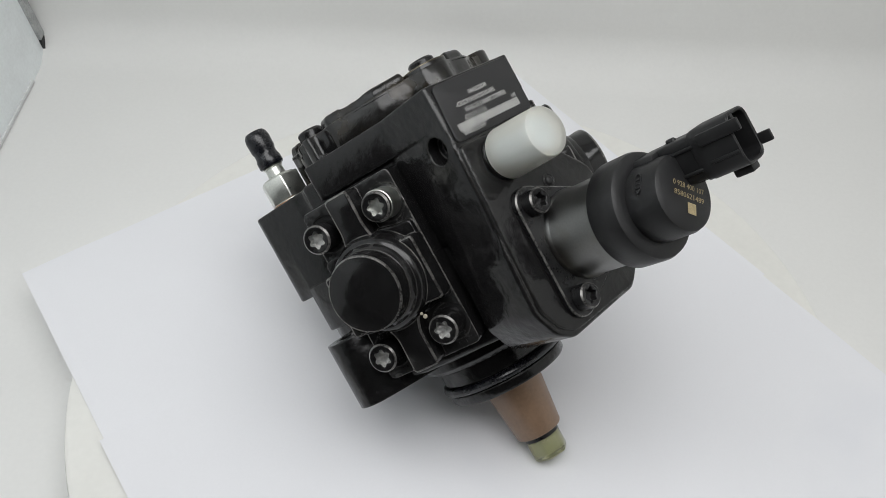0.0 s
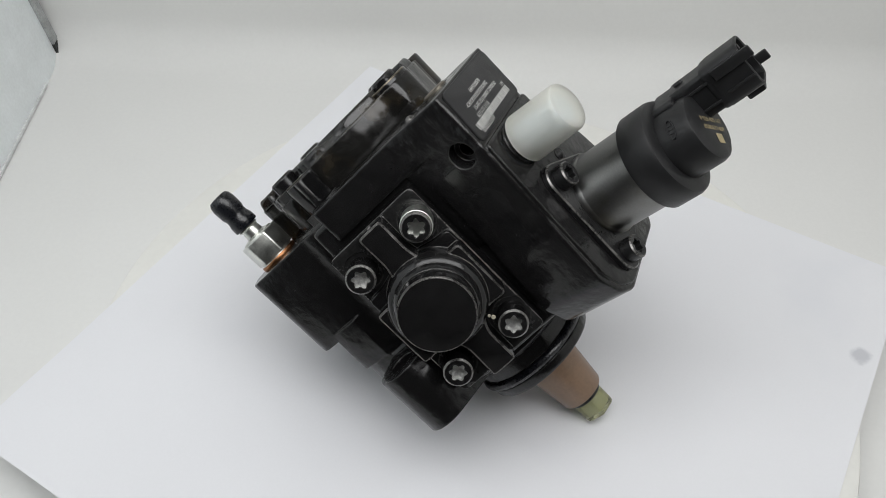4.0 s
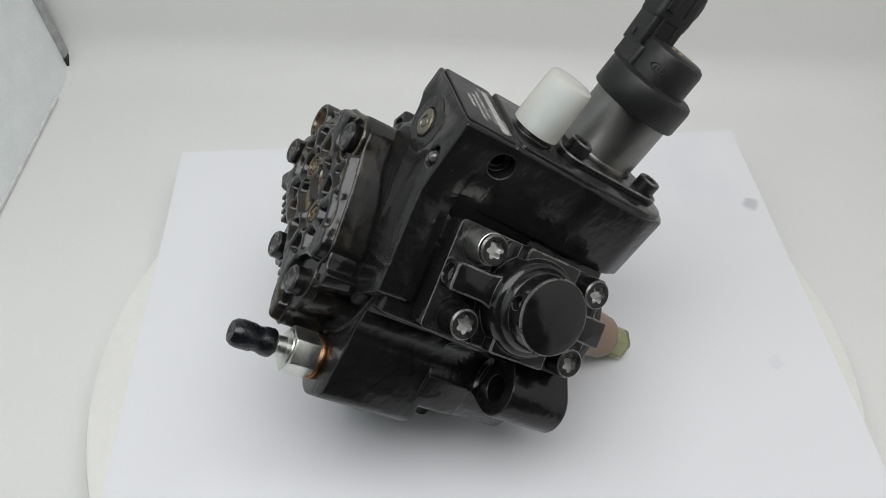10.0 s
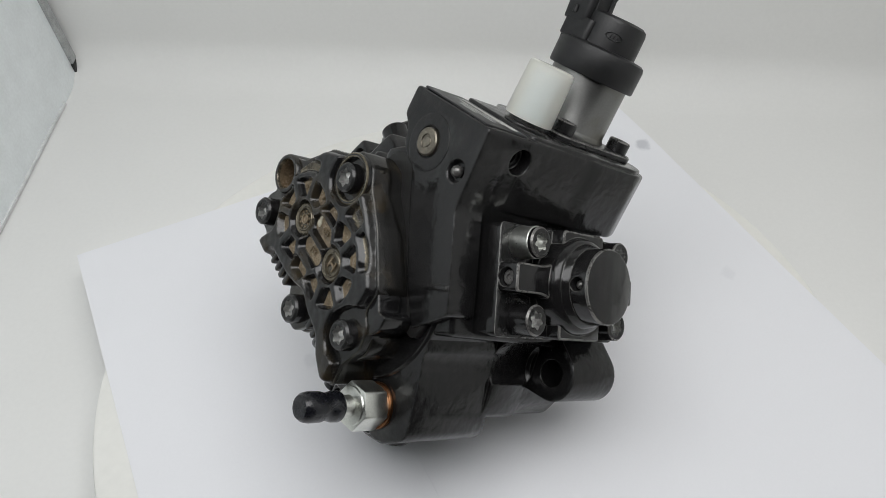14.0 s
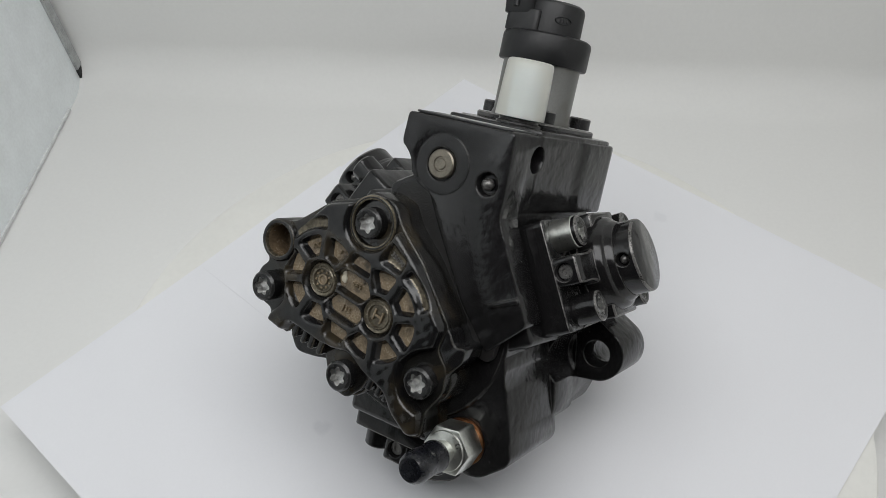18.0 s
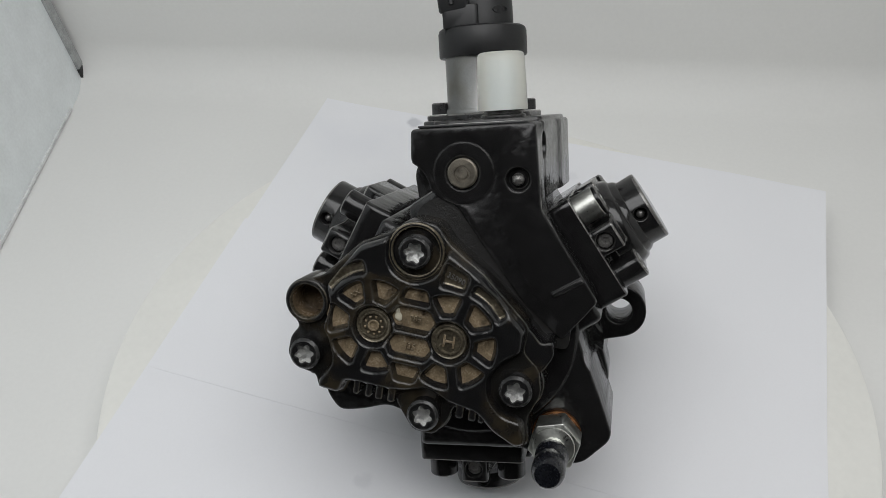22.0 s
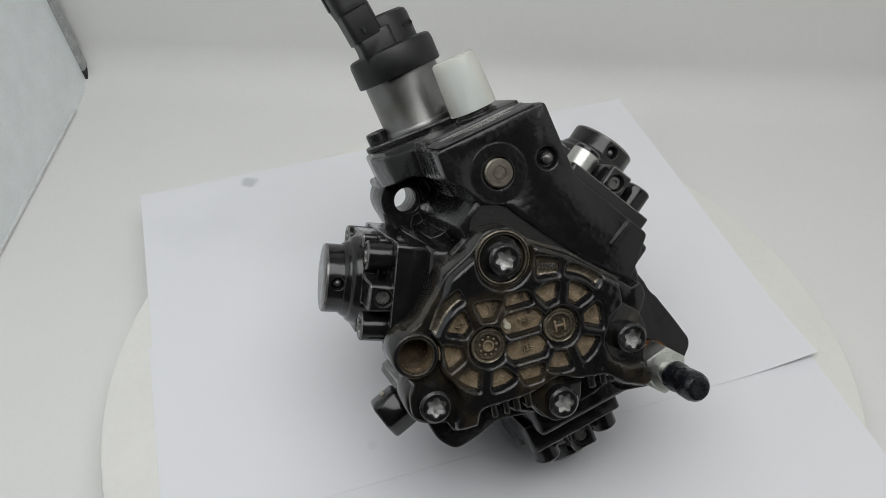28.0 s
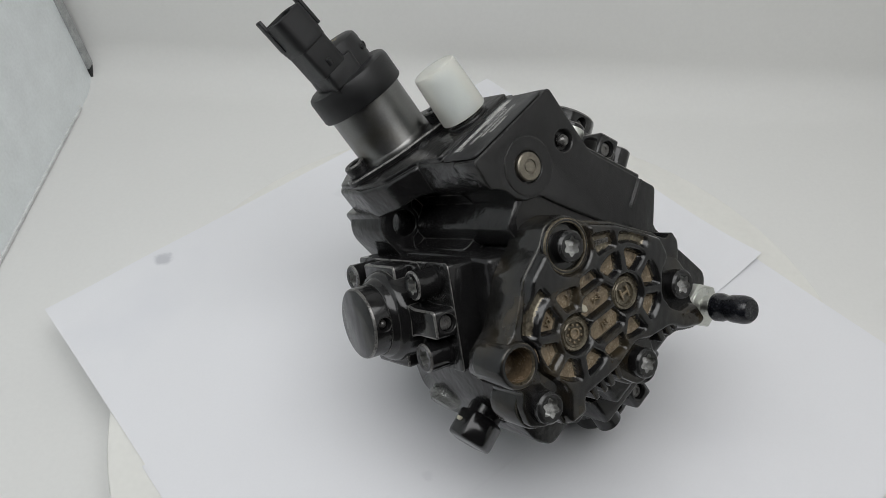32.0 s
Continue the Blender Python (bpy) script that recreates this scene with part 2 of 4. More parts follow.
def bevelled(bm, width, segs=2, edges=None, angle=30, worn=None):
    es = edges or [e for e in bm.edges if len(e.link_faces) == 2 and e.calc_face_angle(0) > radians(angle)]
    if es and width > 0:
        kw = {} if worn is None else {"material": worn}
        bmesh.ops.bevel(bm, geom=es, offset=width, segments=segs, affect="EDGES", clamp_overlap=True, profile=0.5, **kw)
    return bm


def prism(points, z0, z1, top=None, bevel=0.8, segs=2, worn=None, angle=30):
    """A block: a polygon drawn from z0 to z1; top: a scale for the upper end about its middle, for draft."""
    bm = bmesh.new()
    low = [bm.verts.new((x, y, z0)) for x, y in points]
    cx = sum(p[0] for p in points) / len(points)
    cy = sum(p[1] for p in points) / len(points)
    k = top or 1.0
    high = [bm.verts.new((cx + (x - cx) * k, cy + (y - cy) * k, z1)) for x, y in points]
    bm.faces.new(low[::-1])
    bm.faces.new(high)
    n = len(points)
    for i in range(n):
        bm.faces.new((low[i], low[(i + 1) % n], high[(i + 1) % n], high[i]))
    bmesh.ops.recalc_face_normals(bm, faces=bm.faces)
    return bevelled(bm, bevel, segs, worn=worn, angle=angle)


def box(x0, x1, y0, y1, z0, z1, bevel=0.8, segs=2, worn=None, top=None):
    return prism([(x0, y0), (x1, y0), (x1, y1), (x0, y1)], z0, z1, top, bevel, segs, worn)


def lathe(profile, segs=40, x=0.0, y=0.0, mats=None):
    """A turned body round z through (x, y); profile: (radius, height) from one end to the other."""
    bm = bmesh.new()
    rings = []
    for r, z in profile:
        if r < 1e-6:
            rings.append([bm.verts.new((x, y, z))])
        else:
            rings.append([bm.verts.new((x + r * math.cos(2 * math.pi * i / segs), y + r * math.sin(2 * math.pi * i / segs), z)) for i in range(segs)])
    for k in range(len(rings) - 1):
        a, b = rings[k], rings[k + 1]
        for i in range(segs):
            j = (i + 1) % segs
            if len(a) == 1 and len(b) == 1:
                continue
            f = (a[0], b[j], b[i]) if len(a) == 1 else (a[i], a[j], b[0]) if len(b) == 1 else (a[i], a[j], b[j], b[i])
            fc = bm.faces.new(f)
            if mats:
                fc.material_index = mats[k]
    if len(rings[0]) > 1:
        bm.faces.new(rings[0][::-1])
    if len(rings[-1]) > 1:
        bm.faces.new(rings[-1])
    return bm


def join(*bms):
    out = bmesh.new()
    for b in bms:
        me = bpy.data.meshes.new("tmp")
        b.to_mesh(me)
        b.free()
        out.from_mesh(me)
        bpy.data.meshes.remove(me)
    return out


def moved(bm, m):
    bmesh.ops.transform(bm, matrix=m, verts=bm.verts)
    return bm


def arc(cx, cy, r, a0, a1, n):
    return [(cx + r * math.cos(radians(a0 + (a1 - a0) * i / (n - 1))), cy + r * math.sin(radians(a0 + (a1 - a0) * i / (n - 1)))) for i in range(n)]


def rounded(points, r, n=4):
    """A polygon with its corners rounded."""
    out = []
    k = len(points)
    for i in range(k):
        p, q, s = Vector(points[i - 1]), Vector(points[i]), Vector(points[(i + 1) % k])
        d1, d2 = (p - q), (s - q)
        t = min(r, d1.length * 0.45, d2.length * 0.45)
        a, b = q + d1.normalized() * t, q + d2.normalized() * t
        for j in range(n + 1):
            u = j / n
            v = a * (1 - u) ** 2 + q * 2 * u * (1 - u) + b * u ** 2
            out.append((v.x, v.y))
    return out


def hull(circles, n=20):
    """The outline round some circles (x, y, r)."""
    pts = []
    for x, y, r in circles:
        pts += [(x + r * math.cos(2 * math.pi * i / n), y + r * math.sin(2 * math.pi * i / n)) for i in range(n)]
    pts = sorted(set((round(a, 4), round(b, 4)) for a, b in pts))

    def half(ps):
        h = []
        for p in ps:
            while len(h) > 1 and (h[-1][0] - h[-2][0]) * (p[1] - h[-2][1]) - (h[-1][1] - h[-2][1]) * (p[0] - h[-2][0]) <= 0:
                h.pop()
            h.append(p)
        return h

    lo, up = half(pts), half(pts[::-1])
    return lo[:-1] + up[:-1]


def plate_with_holes(outline, holes, z0, z1, bevel=0.5, worn=None, segs=2, closed=True, draft=0.0):
    """A plate from z0 to z1 whose holes go through it; draft: how much smaller the holes are at z0."""
    mids = {}
    for pts in holes:
        mid = (sum(p[0] for p in pts) / len(pts), sum(p[1] for p in pts) / len(pts))
        mids.update({(round(x, 3), round(y, 3)): mid for x, y in pts})
    bm = bmesh.new()
    loops = []
    for pts in [outline, *holes]:
        vs = [bm.verts.new((x, y, z1)) for x, y in pts]
        loops.append([bm.edges.new((vs[i], vs[(i + 1) % len(vs)])) for i in range(len(vs))])
    res = bmesh.ops.triangle_fill(bm, use_beauty=True, use_dissolve=False, edges=bm.edges[:])
    tops = [f for f in bm.faces]
    for f in tops:
        if f.normal.z < 0:
            f.normal_flip()
    rims = [e for lp in loops for e in lp]
    ext = bmesh.ops.extrude_edge_only(bm, edges=rims)
    for v in ext["geom"]:
        if isinstance(v, bmesh.types.BMVert):
            v.co.z = z0
            mid = mids.get((round(v.co.x, 3), round(v.co.y, 3)))
            if draft and mid:
                d = Vector((mid[0] - v.co.x, mid[1] - v.co.y, 0))
                v.co += d.normalized() * min(draft, 0.6 * d.length)
    if closed:
        bmesh.ops.triangle_fill(bm, use_beauty=True, use_dissolve=False, edges=[e for e in bm.edges if e.is_boundary])
    bmesh.ops.recalc_face_normals(bm, faces=bm.faces)
    if bevel:
        bevelled(bm, bevel, segs, edges=[e for e in rims if e.is_valid], worn=worn)
    return bm


def combined(bm, others, how):
    """The mesh of bm after the others are cut from it or united with it."""
    def temp(x):
        me = bpy.data.meshes.new("tmp")
        bmesh.ops.recalc_face_normals(x, faces=x.faces)
        x.to_mesh(me)
        x.free()
        return new("tmp", me)

    ob = temp(bm)
    tools = [temp(x) for x in others]
    for t in tools:
        mod = ob.modifiers.new("cut", "BOOLEAN")
        mod.operation, mod.solver, mod.object = how, "EXACT", t
    me = bpy.data.meshes.new_from_object(ob.evaluated_get(bpy.context.evaluated_depsgraph_get()))
    out = bmesh.new()
    out.from_mesh(me)
    for o in [ob, *tools]:
        old = o.data
        bpy.data.objects.remove(o)
        bpy.data.meshes.remove(old)
    bpy.data.meshes.remove(me)
    return out


def cut(bm, *others):
    return combined(bm, others, "DIFFERENCE")


def united(bm, *others):
    return combined(bm, others, "UNION")


def torx_bolt(r, h, star, washer=0.0, rim=0.7):
    """A bolt head whose top is at z = 0, with a six-lobed socket."""
    n = 36
    bm = bmesh.new()

    def ring(rad, z):
        return [bm.verts.new((rad * math.cos(2 * math.pi * i / n), rad * math.sin(2 * math.pi * i / n), z)) for i in range(n)]

    def lobes(k, z):
        return [bm.verts.new((k * star * (1 + 0.17 * math.cos(6 * 2 * math.pi * i / n)) * math.cos(2 * math.pi * i / n), k * star * (1 + 0.17 * math.cos(6 * 2 * math.pi * i / n)) * math.sin(2 * math.pi * i / n), z)) for i in range(n)]

    rows = []
    if washer:
        rows += [(ring(washer, -h - 1.2), 0), (ring(washer, -h), 0), (ring(r, -h + 0.4), 0)]
    else:
        rows += [(ring(r, -h), 0)]
    rows += [(ring(r, -rim), 0), (ring(r - rim, 0), 2), (ring(r - rim - 0.8, -0.05), 0), (lobes(1.0, -0.25), 0), (lobes(0.97, -2.8), 1), (lobes(0.3, -3.3), 1)]
    for (a, _), (b, k) in zip(rows, rows[1:]):
        for i in range(n):
            f = bm.faces.new((a[i], a[(i + 1) % n], b[(i + 1) % n], b[i]))
            f.material_index = k
    f = bm.faces.new(rows[-1][0])
    f.material_index = 1
    return bm


def sheet_text(name, body, size, m, mat, parent, label="", depth=0.05, squeeze=1.0):
    """Printed or cast characters in the built-in font, baked to a mesh; m in millimetres."""
    cu = bpy.data.curves.new(name, "FONT")
    cu.body, cu.size, cu.extrude, cu.align_x, cu.align_y = body, size, depth, "CENTER", "CENTER"
    cu.resolution_u = 2
    tmp = new("tmp_text", cu)
    me = bpy.data.meshes.new_from_object(tmp.evaluated_get(bpy.context.evaluated_depsgraph_get()))
    bpy.data.objects.remove(tmp)
    bpy.data.curves.remove(cu)
    bm = bmesh.new()
    bm.from_mesh(me)
    bpy.data.meshes.remove(me)
    bmesh.ops.scale(bm, vec=(squeeze, 1, 1), verts=bm.verts)
    return part(name, bm, mat, parent, label, m)


def at(x, y, z):
    return Matrix.Translation((x, y, z))


# ---- the light tent ----
FLOOR = -0.03


def mesh_object(name, verts, faces, mat, label="", category="", kind="", smooth=True):
    me = bpy.data.meshes.new(name)
    me.from_pydata(verts, [], faces)
    me.materials.append(mat)
    if smooth:
        me.shade_smooth()
        me.set_sharp_from_angle(angle=radians(40))
    ob = new(name, me)
    tagged(ob, label, category, kind=kind)
    return ob


def slab(name, x0, x1, y0, y1, z0, z1, mat, label, category="wall"):
    bm = bmesh.new()
    bmesh.ops.create_cube(bm, size=1, matrix=Matrix.Translation(((x0 + x1) / 2, (y0 + y1) / 2, (z0 + z1) / 2)) @ Matrix.Diagonal((x1 - x0, y1 - y0, z1 - z0, 1)))
    me = bpy.data.meshes.new(name)
    bm.to_mesh(me)
    bm.free()
    me.materials.append(mat)
    return tagged(new(name, me), label, category, kind="structure")


LEFT, RIGHT, BACK, FRONT, TOP = -0.2755, 0.355, 0.250, -0.30, 0.57


def tent():
    # backdrop: one sheet that runs over the floor and sweeps up the back
    prof = [(FRONT, FLOOR), (-0.2, FLOOR), (-0.05, FLOOR), (0.1, FLOOR)]
    r = 0.03
    prof += [(BACK - r + r * math.sin(radians(a)), FLOOR + r - r * math.cos(radians(a))) for a in range(0, 91, 9)]
    prof += [(BACK + 0.004 * math.sin(k), FLOOR + r + (TOP - FLOOR - r) * k / 8) for k in range(1, 9)]
    xs = [LEFT - 0.06 + (RIGHT - LEFT + 0.053) * i / 24 for i in range(25)]
    verts = [(x, y + 0.0025 * math.sin(9 * x + 3 * z) * (z > FLOOR + 0.05), z) for y, z in prof for x in xs]
    n = len(xs)
    faces = [(j * n + i, j * n + i + 1, (j + 1) * n + i + 1, (j + 1) * n + i) for j in range(len(prof) - 1) for i in range(n - 1)]
    b = mesh_object("backdrop", verts, faces, CLOTH, "seamless white cloth backdrop sweeping up behind the turntable", "backdrop", "structure")
    w = slab("wall_left", -0.012, 0, -0.47, 0, FLOOR - 0.004, TOP, SILVER, "silver-grey reflective tent side panel")
    w.matrix_world = pose(LEFT - 0.0155, 0.248, 0, 0, -4.6, 3.2)
    # added strip: stands in for the soft shadow where panel meets floor
    foot_shade = slab("trim_foot_shade", 0, 0.0014, -0.47, -0.04, FLOOR + 0.0006, FLOOR + 0.0022, FOOT_SHADE, "thin grey strip painting the shadow line at the foot of the tent side panel", "trim")
    foot_shade.matrix_world = w.matrix_world.copy()
    # out of view; set near enough to brighten the pump's right faces
    slab("wall_right", RIGHT, RIGHT + 0.012, FRONT, BACK, FLOOR, TOP, CLOTH, "white cloth tent side panel")
    # unseen room shell closing the place; its tone sets fill on black faces
    low, high = FLOOR - 0.06, 1.6
    slab("floor", -1.3, 1.3, -1.45, 1.2, low, FLOOR - 0.0045, ROOM, "plain dim surface under the tent", "floor")
    slab("wall_front", -1.35, 1.35, -1.5, -1.45, low, high, ROOM, "plain dim room wall beyond the open tent front")
    slab("wall_back", -1.35, 1.35, 1.2, 1.25, low, high, ROOM, "plain dim room wall behind the tent")
    slab("wall_room_left", -1.35, -1.3, -1.45, 1.2, low, high, ROOM, "plain dim room side wall")
    slab("wall_room_right", 1.3, 1.35, -1.45, 1.2, low, high, ROOM, "plain dim room side wall")
    slab("ceiling_room", -1.35, 1.35, -1.5, 1.25, high, high + 0.05, ROOM, "plain dim room ceiling", "ceiling")
    slab("ceiling", LEFT - 0.06, RIGHT + 0.012, FRONT - 0.012, BACK + 0.02, TOP, TOP + 0.012, CLOTH, "white cloth tent top", "ceiling")
    # webbing strip up the corner, with a black hook-and-loop end
    strip = slab("trim_corner", 0, 0.002, -0.0105, -0.003, FLOOR + 0.0125, TOP - 0.006, SEAM, "grey webbing strip up the tent corner", "trim")
    tab = slab("trim_corner_tab", 0, 0.0018, -0.0105, -0.004, FLOOR + 0.0004, FLOOR + 0.0120, VELCRO, "black hook-and-loop tab at the tent corner", "trim")
    strip.matrix_world = tab.matrix_world = w.matrix_world.copy()


tent()


# ---- turntable and sheets ----
def turntable():
    top = new("turntable")
    tagged(top, "round cream plastic turntable under the paper", "turntable")

    def ring(name, prof, mat):
        bm = lathe([(r * 1000, z * 1000) for r, z in prof], 128)
        return part(name, bm, [mat], top)

    ring("platter", [(0.100, -0.021), (0.1688, -0.0205), (0.1718, -0.0195), (0.173, -0.017), (0.173, -0.0045), (0.172, -0.0022), (0.1698, -0.0012), (0.0, -0.0012)], DISC)
    ring("foot", [(0.0, -0.028), (0.150, -0.028), (0.152, -0.027), (0.152, -0.0235), (0.148, -0.0212), (0.0, -0.0212)], DISC)
    top.location.z = -0.002
    return top


def paper_material(name, stains):
    """White paper with soft grey smudges at the given places (x, y, radius, strength)."""
    m = PAPER.copy()
    m.name = name
    N, L = m.node_tree.nodes, m.node_tree.links
    b = N["Principled BSDF"]
    src = b.inputs["Base Color"].links[0].from_socket
    tc = N.new("ShaderNodeTexCoord")
    wob = N.new("ShaderNodeTexNoise")
    wob.inputs["Scale"].default_value, wob.inputs["Detail"].default_value = 120, 3
    L.new(tc.outputs["Object"], wob.inputs["Vector"])
    shift = N.new("ShaderNodeVectorMath")
    shift.operation = "MULTIPLY_ADD"
    shift.inputs[1].default_value = (0.008, 0.008, 0)
    L.new(wob.outputs["Color"], shift.inputs[0])
    L.new(tc.outputs["Object"], shift.inputs[2])
    for x, y, r, k in stains:
        d = N.new("ShaderNodeVectorMath")
        d.operation = "DISTANCE"
        d.inputs[1].default_value = (x + 0.004, y + 0.004, 0)
        flat = N.new("ShaderNodeVectorMath")
        flat.operation = "MULTIPLY"
        flat.inputs[1].default_value = (1, 1, 0)
        L.new(shift.outputs[0], flat.inputs[0])
        L.new(flat.outputs[0], d.inputs[0])
        mr = N.new("ShaderNodeMapRange")
        mr.interpolation_type = "SMOOTHSTEP"
        mr.inputs["From Min"].default_value, mr.inputs["From Max"].default_value = r, r * 0.35
        mr.inputs["To Min"].default_value, mr.inputs["To Max"].default_value = 0, k
        L.new(d.outputs["Value"], mr.inputs["Value"])
        mx = N.new("ShaderNodeMix")
        mx.data_type = "RGBA"
        mx.inputs["B"].default_value = (0.36, 0.37, 0.41, 1)
        L.new(mr.outputs[0], mx.inputs["Factor"])
        L.new(src, mx.inputs["A"])
        src = mx.outputs["Result"]
    L.new(src, b.inputs["Base Color"])
    return m


def sheet(name, corner, z, curl, label, stains):
    """An A4 sheet, 297 along s and 210 along n, from its corner (s0, n0); curl: (s, n, height) of a lifted corner."""
    S, Nv = Vector((0.782, 0.623)), Vector((0.623, -0.782))
    nx, ny = 46, 34
    verts, faces = [], []
    for side in (0, 1):
        for j in range(ny):
            for i in range(nx):
                u, v = i / (nx - 1), j / (ny - 1)
                s, n = corner[0] + 0.297 * u, corner[1] + 0.210 * v
                p = S * s + Nv * n
                h = 0.0
                for cu, cv, ch, cr in curl:
                    d = math.hypot((u - cu) * 0.297, (v - cv) * 0.21)
                    h += ch * max(0.0, 1 - d / cr) ** 2
                out = max(0.0, math.hypot(p.x, p.y) - 0.173)
                h += 0.0004 * math.sin(21 * u + 4 * v) * min(1, out * 40) - 0.06 * out * (ch < 0 if curl else 0)
                verts.append((p.x, p.y, z + h - 0.00012 * side))
    o = nx * ny
    for j in range(ny - 1):
        for i in range(nx - 1):
            a = j * nx + i
            faces += [(a, a + nx, a + nx + 1, a + 1), (o + a, o + a + 1, o + a + nx + 1, o + a + nx)]
    edge = [(i, 0) for i in range(nx)] + [(nx - 1, j) for j in range(1, ny)] + [(i, ny - 1) for i in range(nx - 2, -1, -1)] + [(0, j) for j in range(ny - 2, 0, -1)]
    ids = [j * nx + i for i, j in edge]
    for a, b in zip(ids, ids[1:] + ids[:1]):
        faces.append((a, b, o + b, o + a))
    return mesh_object(name, verts, faces, paper_material(name + "_paper", stains), label, "paper")


STAINS_TOP = [(0.1653, -0.0685, 0.0055, 0.5), (0.0113, 0.1054, 0.004, 0.14), (0.0288, 0.0585, 0.004, 0.12), (0.075, -0.115, 0.005, 0.10)]
STAINS_LOW = [(-0.018, 0.0735, 0.005, 0.14), (-0.1335, -0.061, 0.005, 0.16)]
table_disc = turntable()
low_sheet = sheet("paper_sheet", (-0.1485, -0.1560), -0.0025, [], "white A4 paper sheet, smudged, lying on the turntable", STAINS_LOW)
top_sheet = sheet("paper_sheet", (-0.1500, -0.0457), -0.0023, [(0.0, 0.0, 0.004, 0.05)], "white A4 paper sheet with a lifted corner, overlapping another sheet", STAINS_TOP)

# ---- the pump ----
PUMP_M = Matrix(((-0.30537, 0.79859, -0.51866, -0.01094), (-0.78736, 0.09457, 0.60919, 0.00582), (0.53554, 0.5944, 0.5999, 0.06066), (0, 0, 0, 1)))
pump = new("fuel_pump")
pump.empty_display_size = 0.02
tagged(pump, "black-painted cast diesel fuel pump lying tilted on white paper", "pump")


def side_frame(deg):
    """Columns: tangent a, radial c, and forward along the shaft (minus b)."""
    r = radians(deg)
    return Matrix(((-math.sin(r), math.cos(r), 0, 0), (math.cos(r), math.sin(r), 0, 0), (0, 0, -1, 0), (0, 0, 0, 1)))


LUGS = [(6.4, 51.3), (38.4, -31.2), (-46.7, -17.9)]


def spot_face(k, z=-12.0, r=10.8):
    x, y = LUGS[k]
    return lathe([(0, z), (r - 1.2, z), (r, z + 1.2), (r, 80), (0, 80)], 48, x, y)


def housing():
    core = lathe([(0, 44), (36, 44), (37, 43), (37, -36), (35, -39), (0, -39)], 64)
    # shoulder between the first head and the valve block, and the wing opposite
    first = prism([(2, 38), (14, 32), (27, -14), (40.2, -10), (40.5, 20), (41, 27), (33, 36), (18, 46), (6, 46)], -37, 47, bevel=2.0, segs=2)
    wing = prism(rounded([(-16, -27), (-32, -19), (-36.5, -14.5), (-41, -8.8), (-50.5, -5.8), (-58.2, -2.0), (-58.6, 6), (-51, 22), (-38, 34), (-10, 34)], 3), -14, 42, bevel=1.6, segs=2)
    far = prism([(-14, 26), (14, 26), (26, 44), (16, 52), (-2, 44), (-12, 40)], -37, 22, bevel=2, segs=2)
    far = cut(far, lathe([(0, -12.5), (10.5, -12.5), (10.5, 60), (0, 60)], 40, *LUGS[0]), lathe([(0, -60), (6.4, -60), (6.4, 60), (0, 60)], 32, *LUGS[0]))
    body = part("housing", cut(united(core, first, wing, far), spot_face(1)), [PAINT, ROUGH_CAST], pump, "gloss black cast housing with sand-cast patches")
    part("sand_patch", prism(rounded([(2, 38), (10, 44), (18, 43), (27, 18), (33, -7), (33, -13), (26, -22), (20, -16), (18, 20), (0, 33)], 3), 43, 47.12, bevel=0), [ROUGH_CAST], body, "sand-rough strip beside the cover")
    for d in (0, 120, 240):
        part("head_pad", prism([(-22.5, -38), (25, -38), (25, 43), (-19.5, 43)], 8, 40.5 + {0: 0, 120: 3.2, 240: 2.1}[d], bevel=2.0, segs=3), [PAINT], pump, "", frame_at(d))
    # lower block with the return fitting
    low = rounded([(33, -14), (30.6, -20), (25.2, -44), (22.6, -54.2), (20.0, -56.4), (9, -58.6), (4, -57), (-9, -42), (-4, -10)], 2.2)
    front_low = rounded([(36, -15), (33, -23), (26.5, -44), (23.5, -49), (5, -50), (-9, -42), (-4, -10)], 2.2)
    under = rounded([(36, -15), (33, -23), (26, -43), (20, -48.5), (15, -49.5), (5, -47), (-9, -38), (-4, -10)], 2.5)
    part("lower_block", cut(united(prism(low, 5.5, 43.2, bevel=1.2, segs=2), prism(front_low, -10.0, 9, bevel=1.4, segs=2), prism(under, -34, -7, bevel=1.4, segs=2)), spot_face(1)), [PAINT], pump, "black cast block round the return fitting")
    web = moved(box(5, 27, -42, -13.5, 40, 58, bevel=1.2), frame_at(60))
    part("lug_web", cut(web, lathe([(0, -60), (7.0, -60), (7.0, 60), (0, 60)], 32, *LUGS[0])), [PAINT], pump)
    part("front_face", lathe([(30, -38), (30, -43), (28, -45), (0, -45)], 64), [PAINT], pump)
    # plugged outlet on the underside: hexagon plug and clear film cap
    m = frame_at(163) @ at(0, 23.0, 0)
    plug = part("hexagon_plug", united(prism([(8.7 * math.cos(radians(60 * k + 30)), 8.7 * math.sin(radians(60 * k + 30))) for k in range(6)], 58.6, 69.2, bevel=1.5, segs=3), lathe([(6.4, 48), (6.4, 66)], 32)), [HEAD_PAINT], pump, "black hexagon screw plug", m)
    part("paint_fleck", lathe([(0, 62.6), (1.3, 62.8), (0.9, 64.0), (0, 64.2)], 12, -7.7, -1.0), [GLUE], plug, "dab of pale dried paint", m)
    part("film_cap", lathe([(6.2, 50), (7.0, 56.0), (6.4, 61.5), (4.6, 63.4), (0, 63.6)], 36), [CLEAR_FILM], pump, "crumpled clear vinyl cap", frame_at(162) @ at(0, -3, -4))
    return body


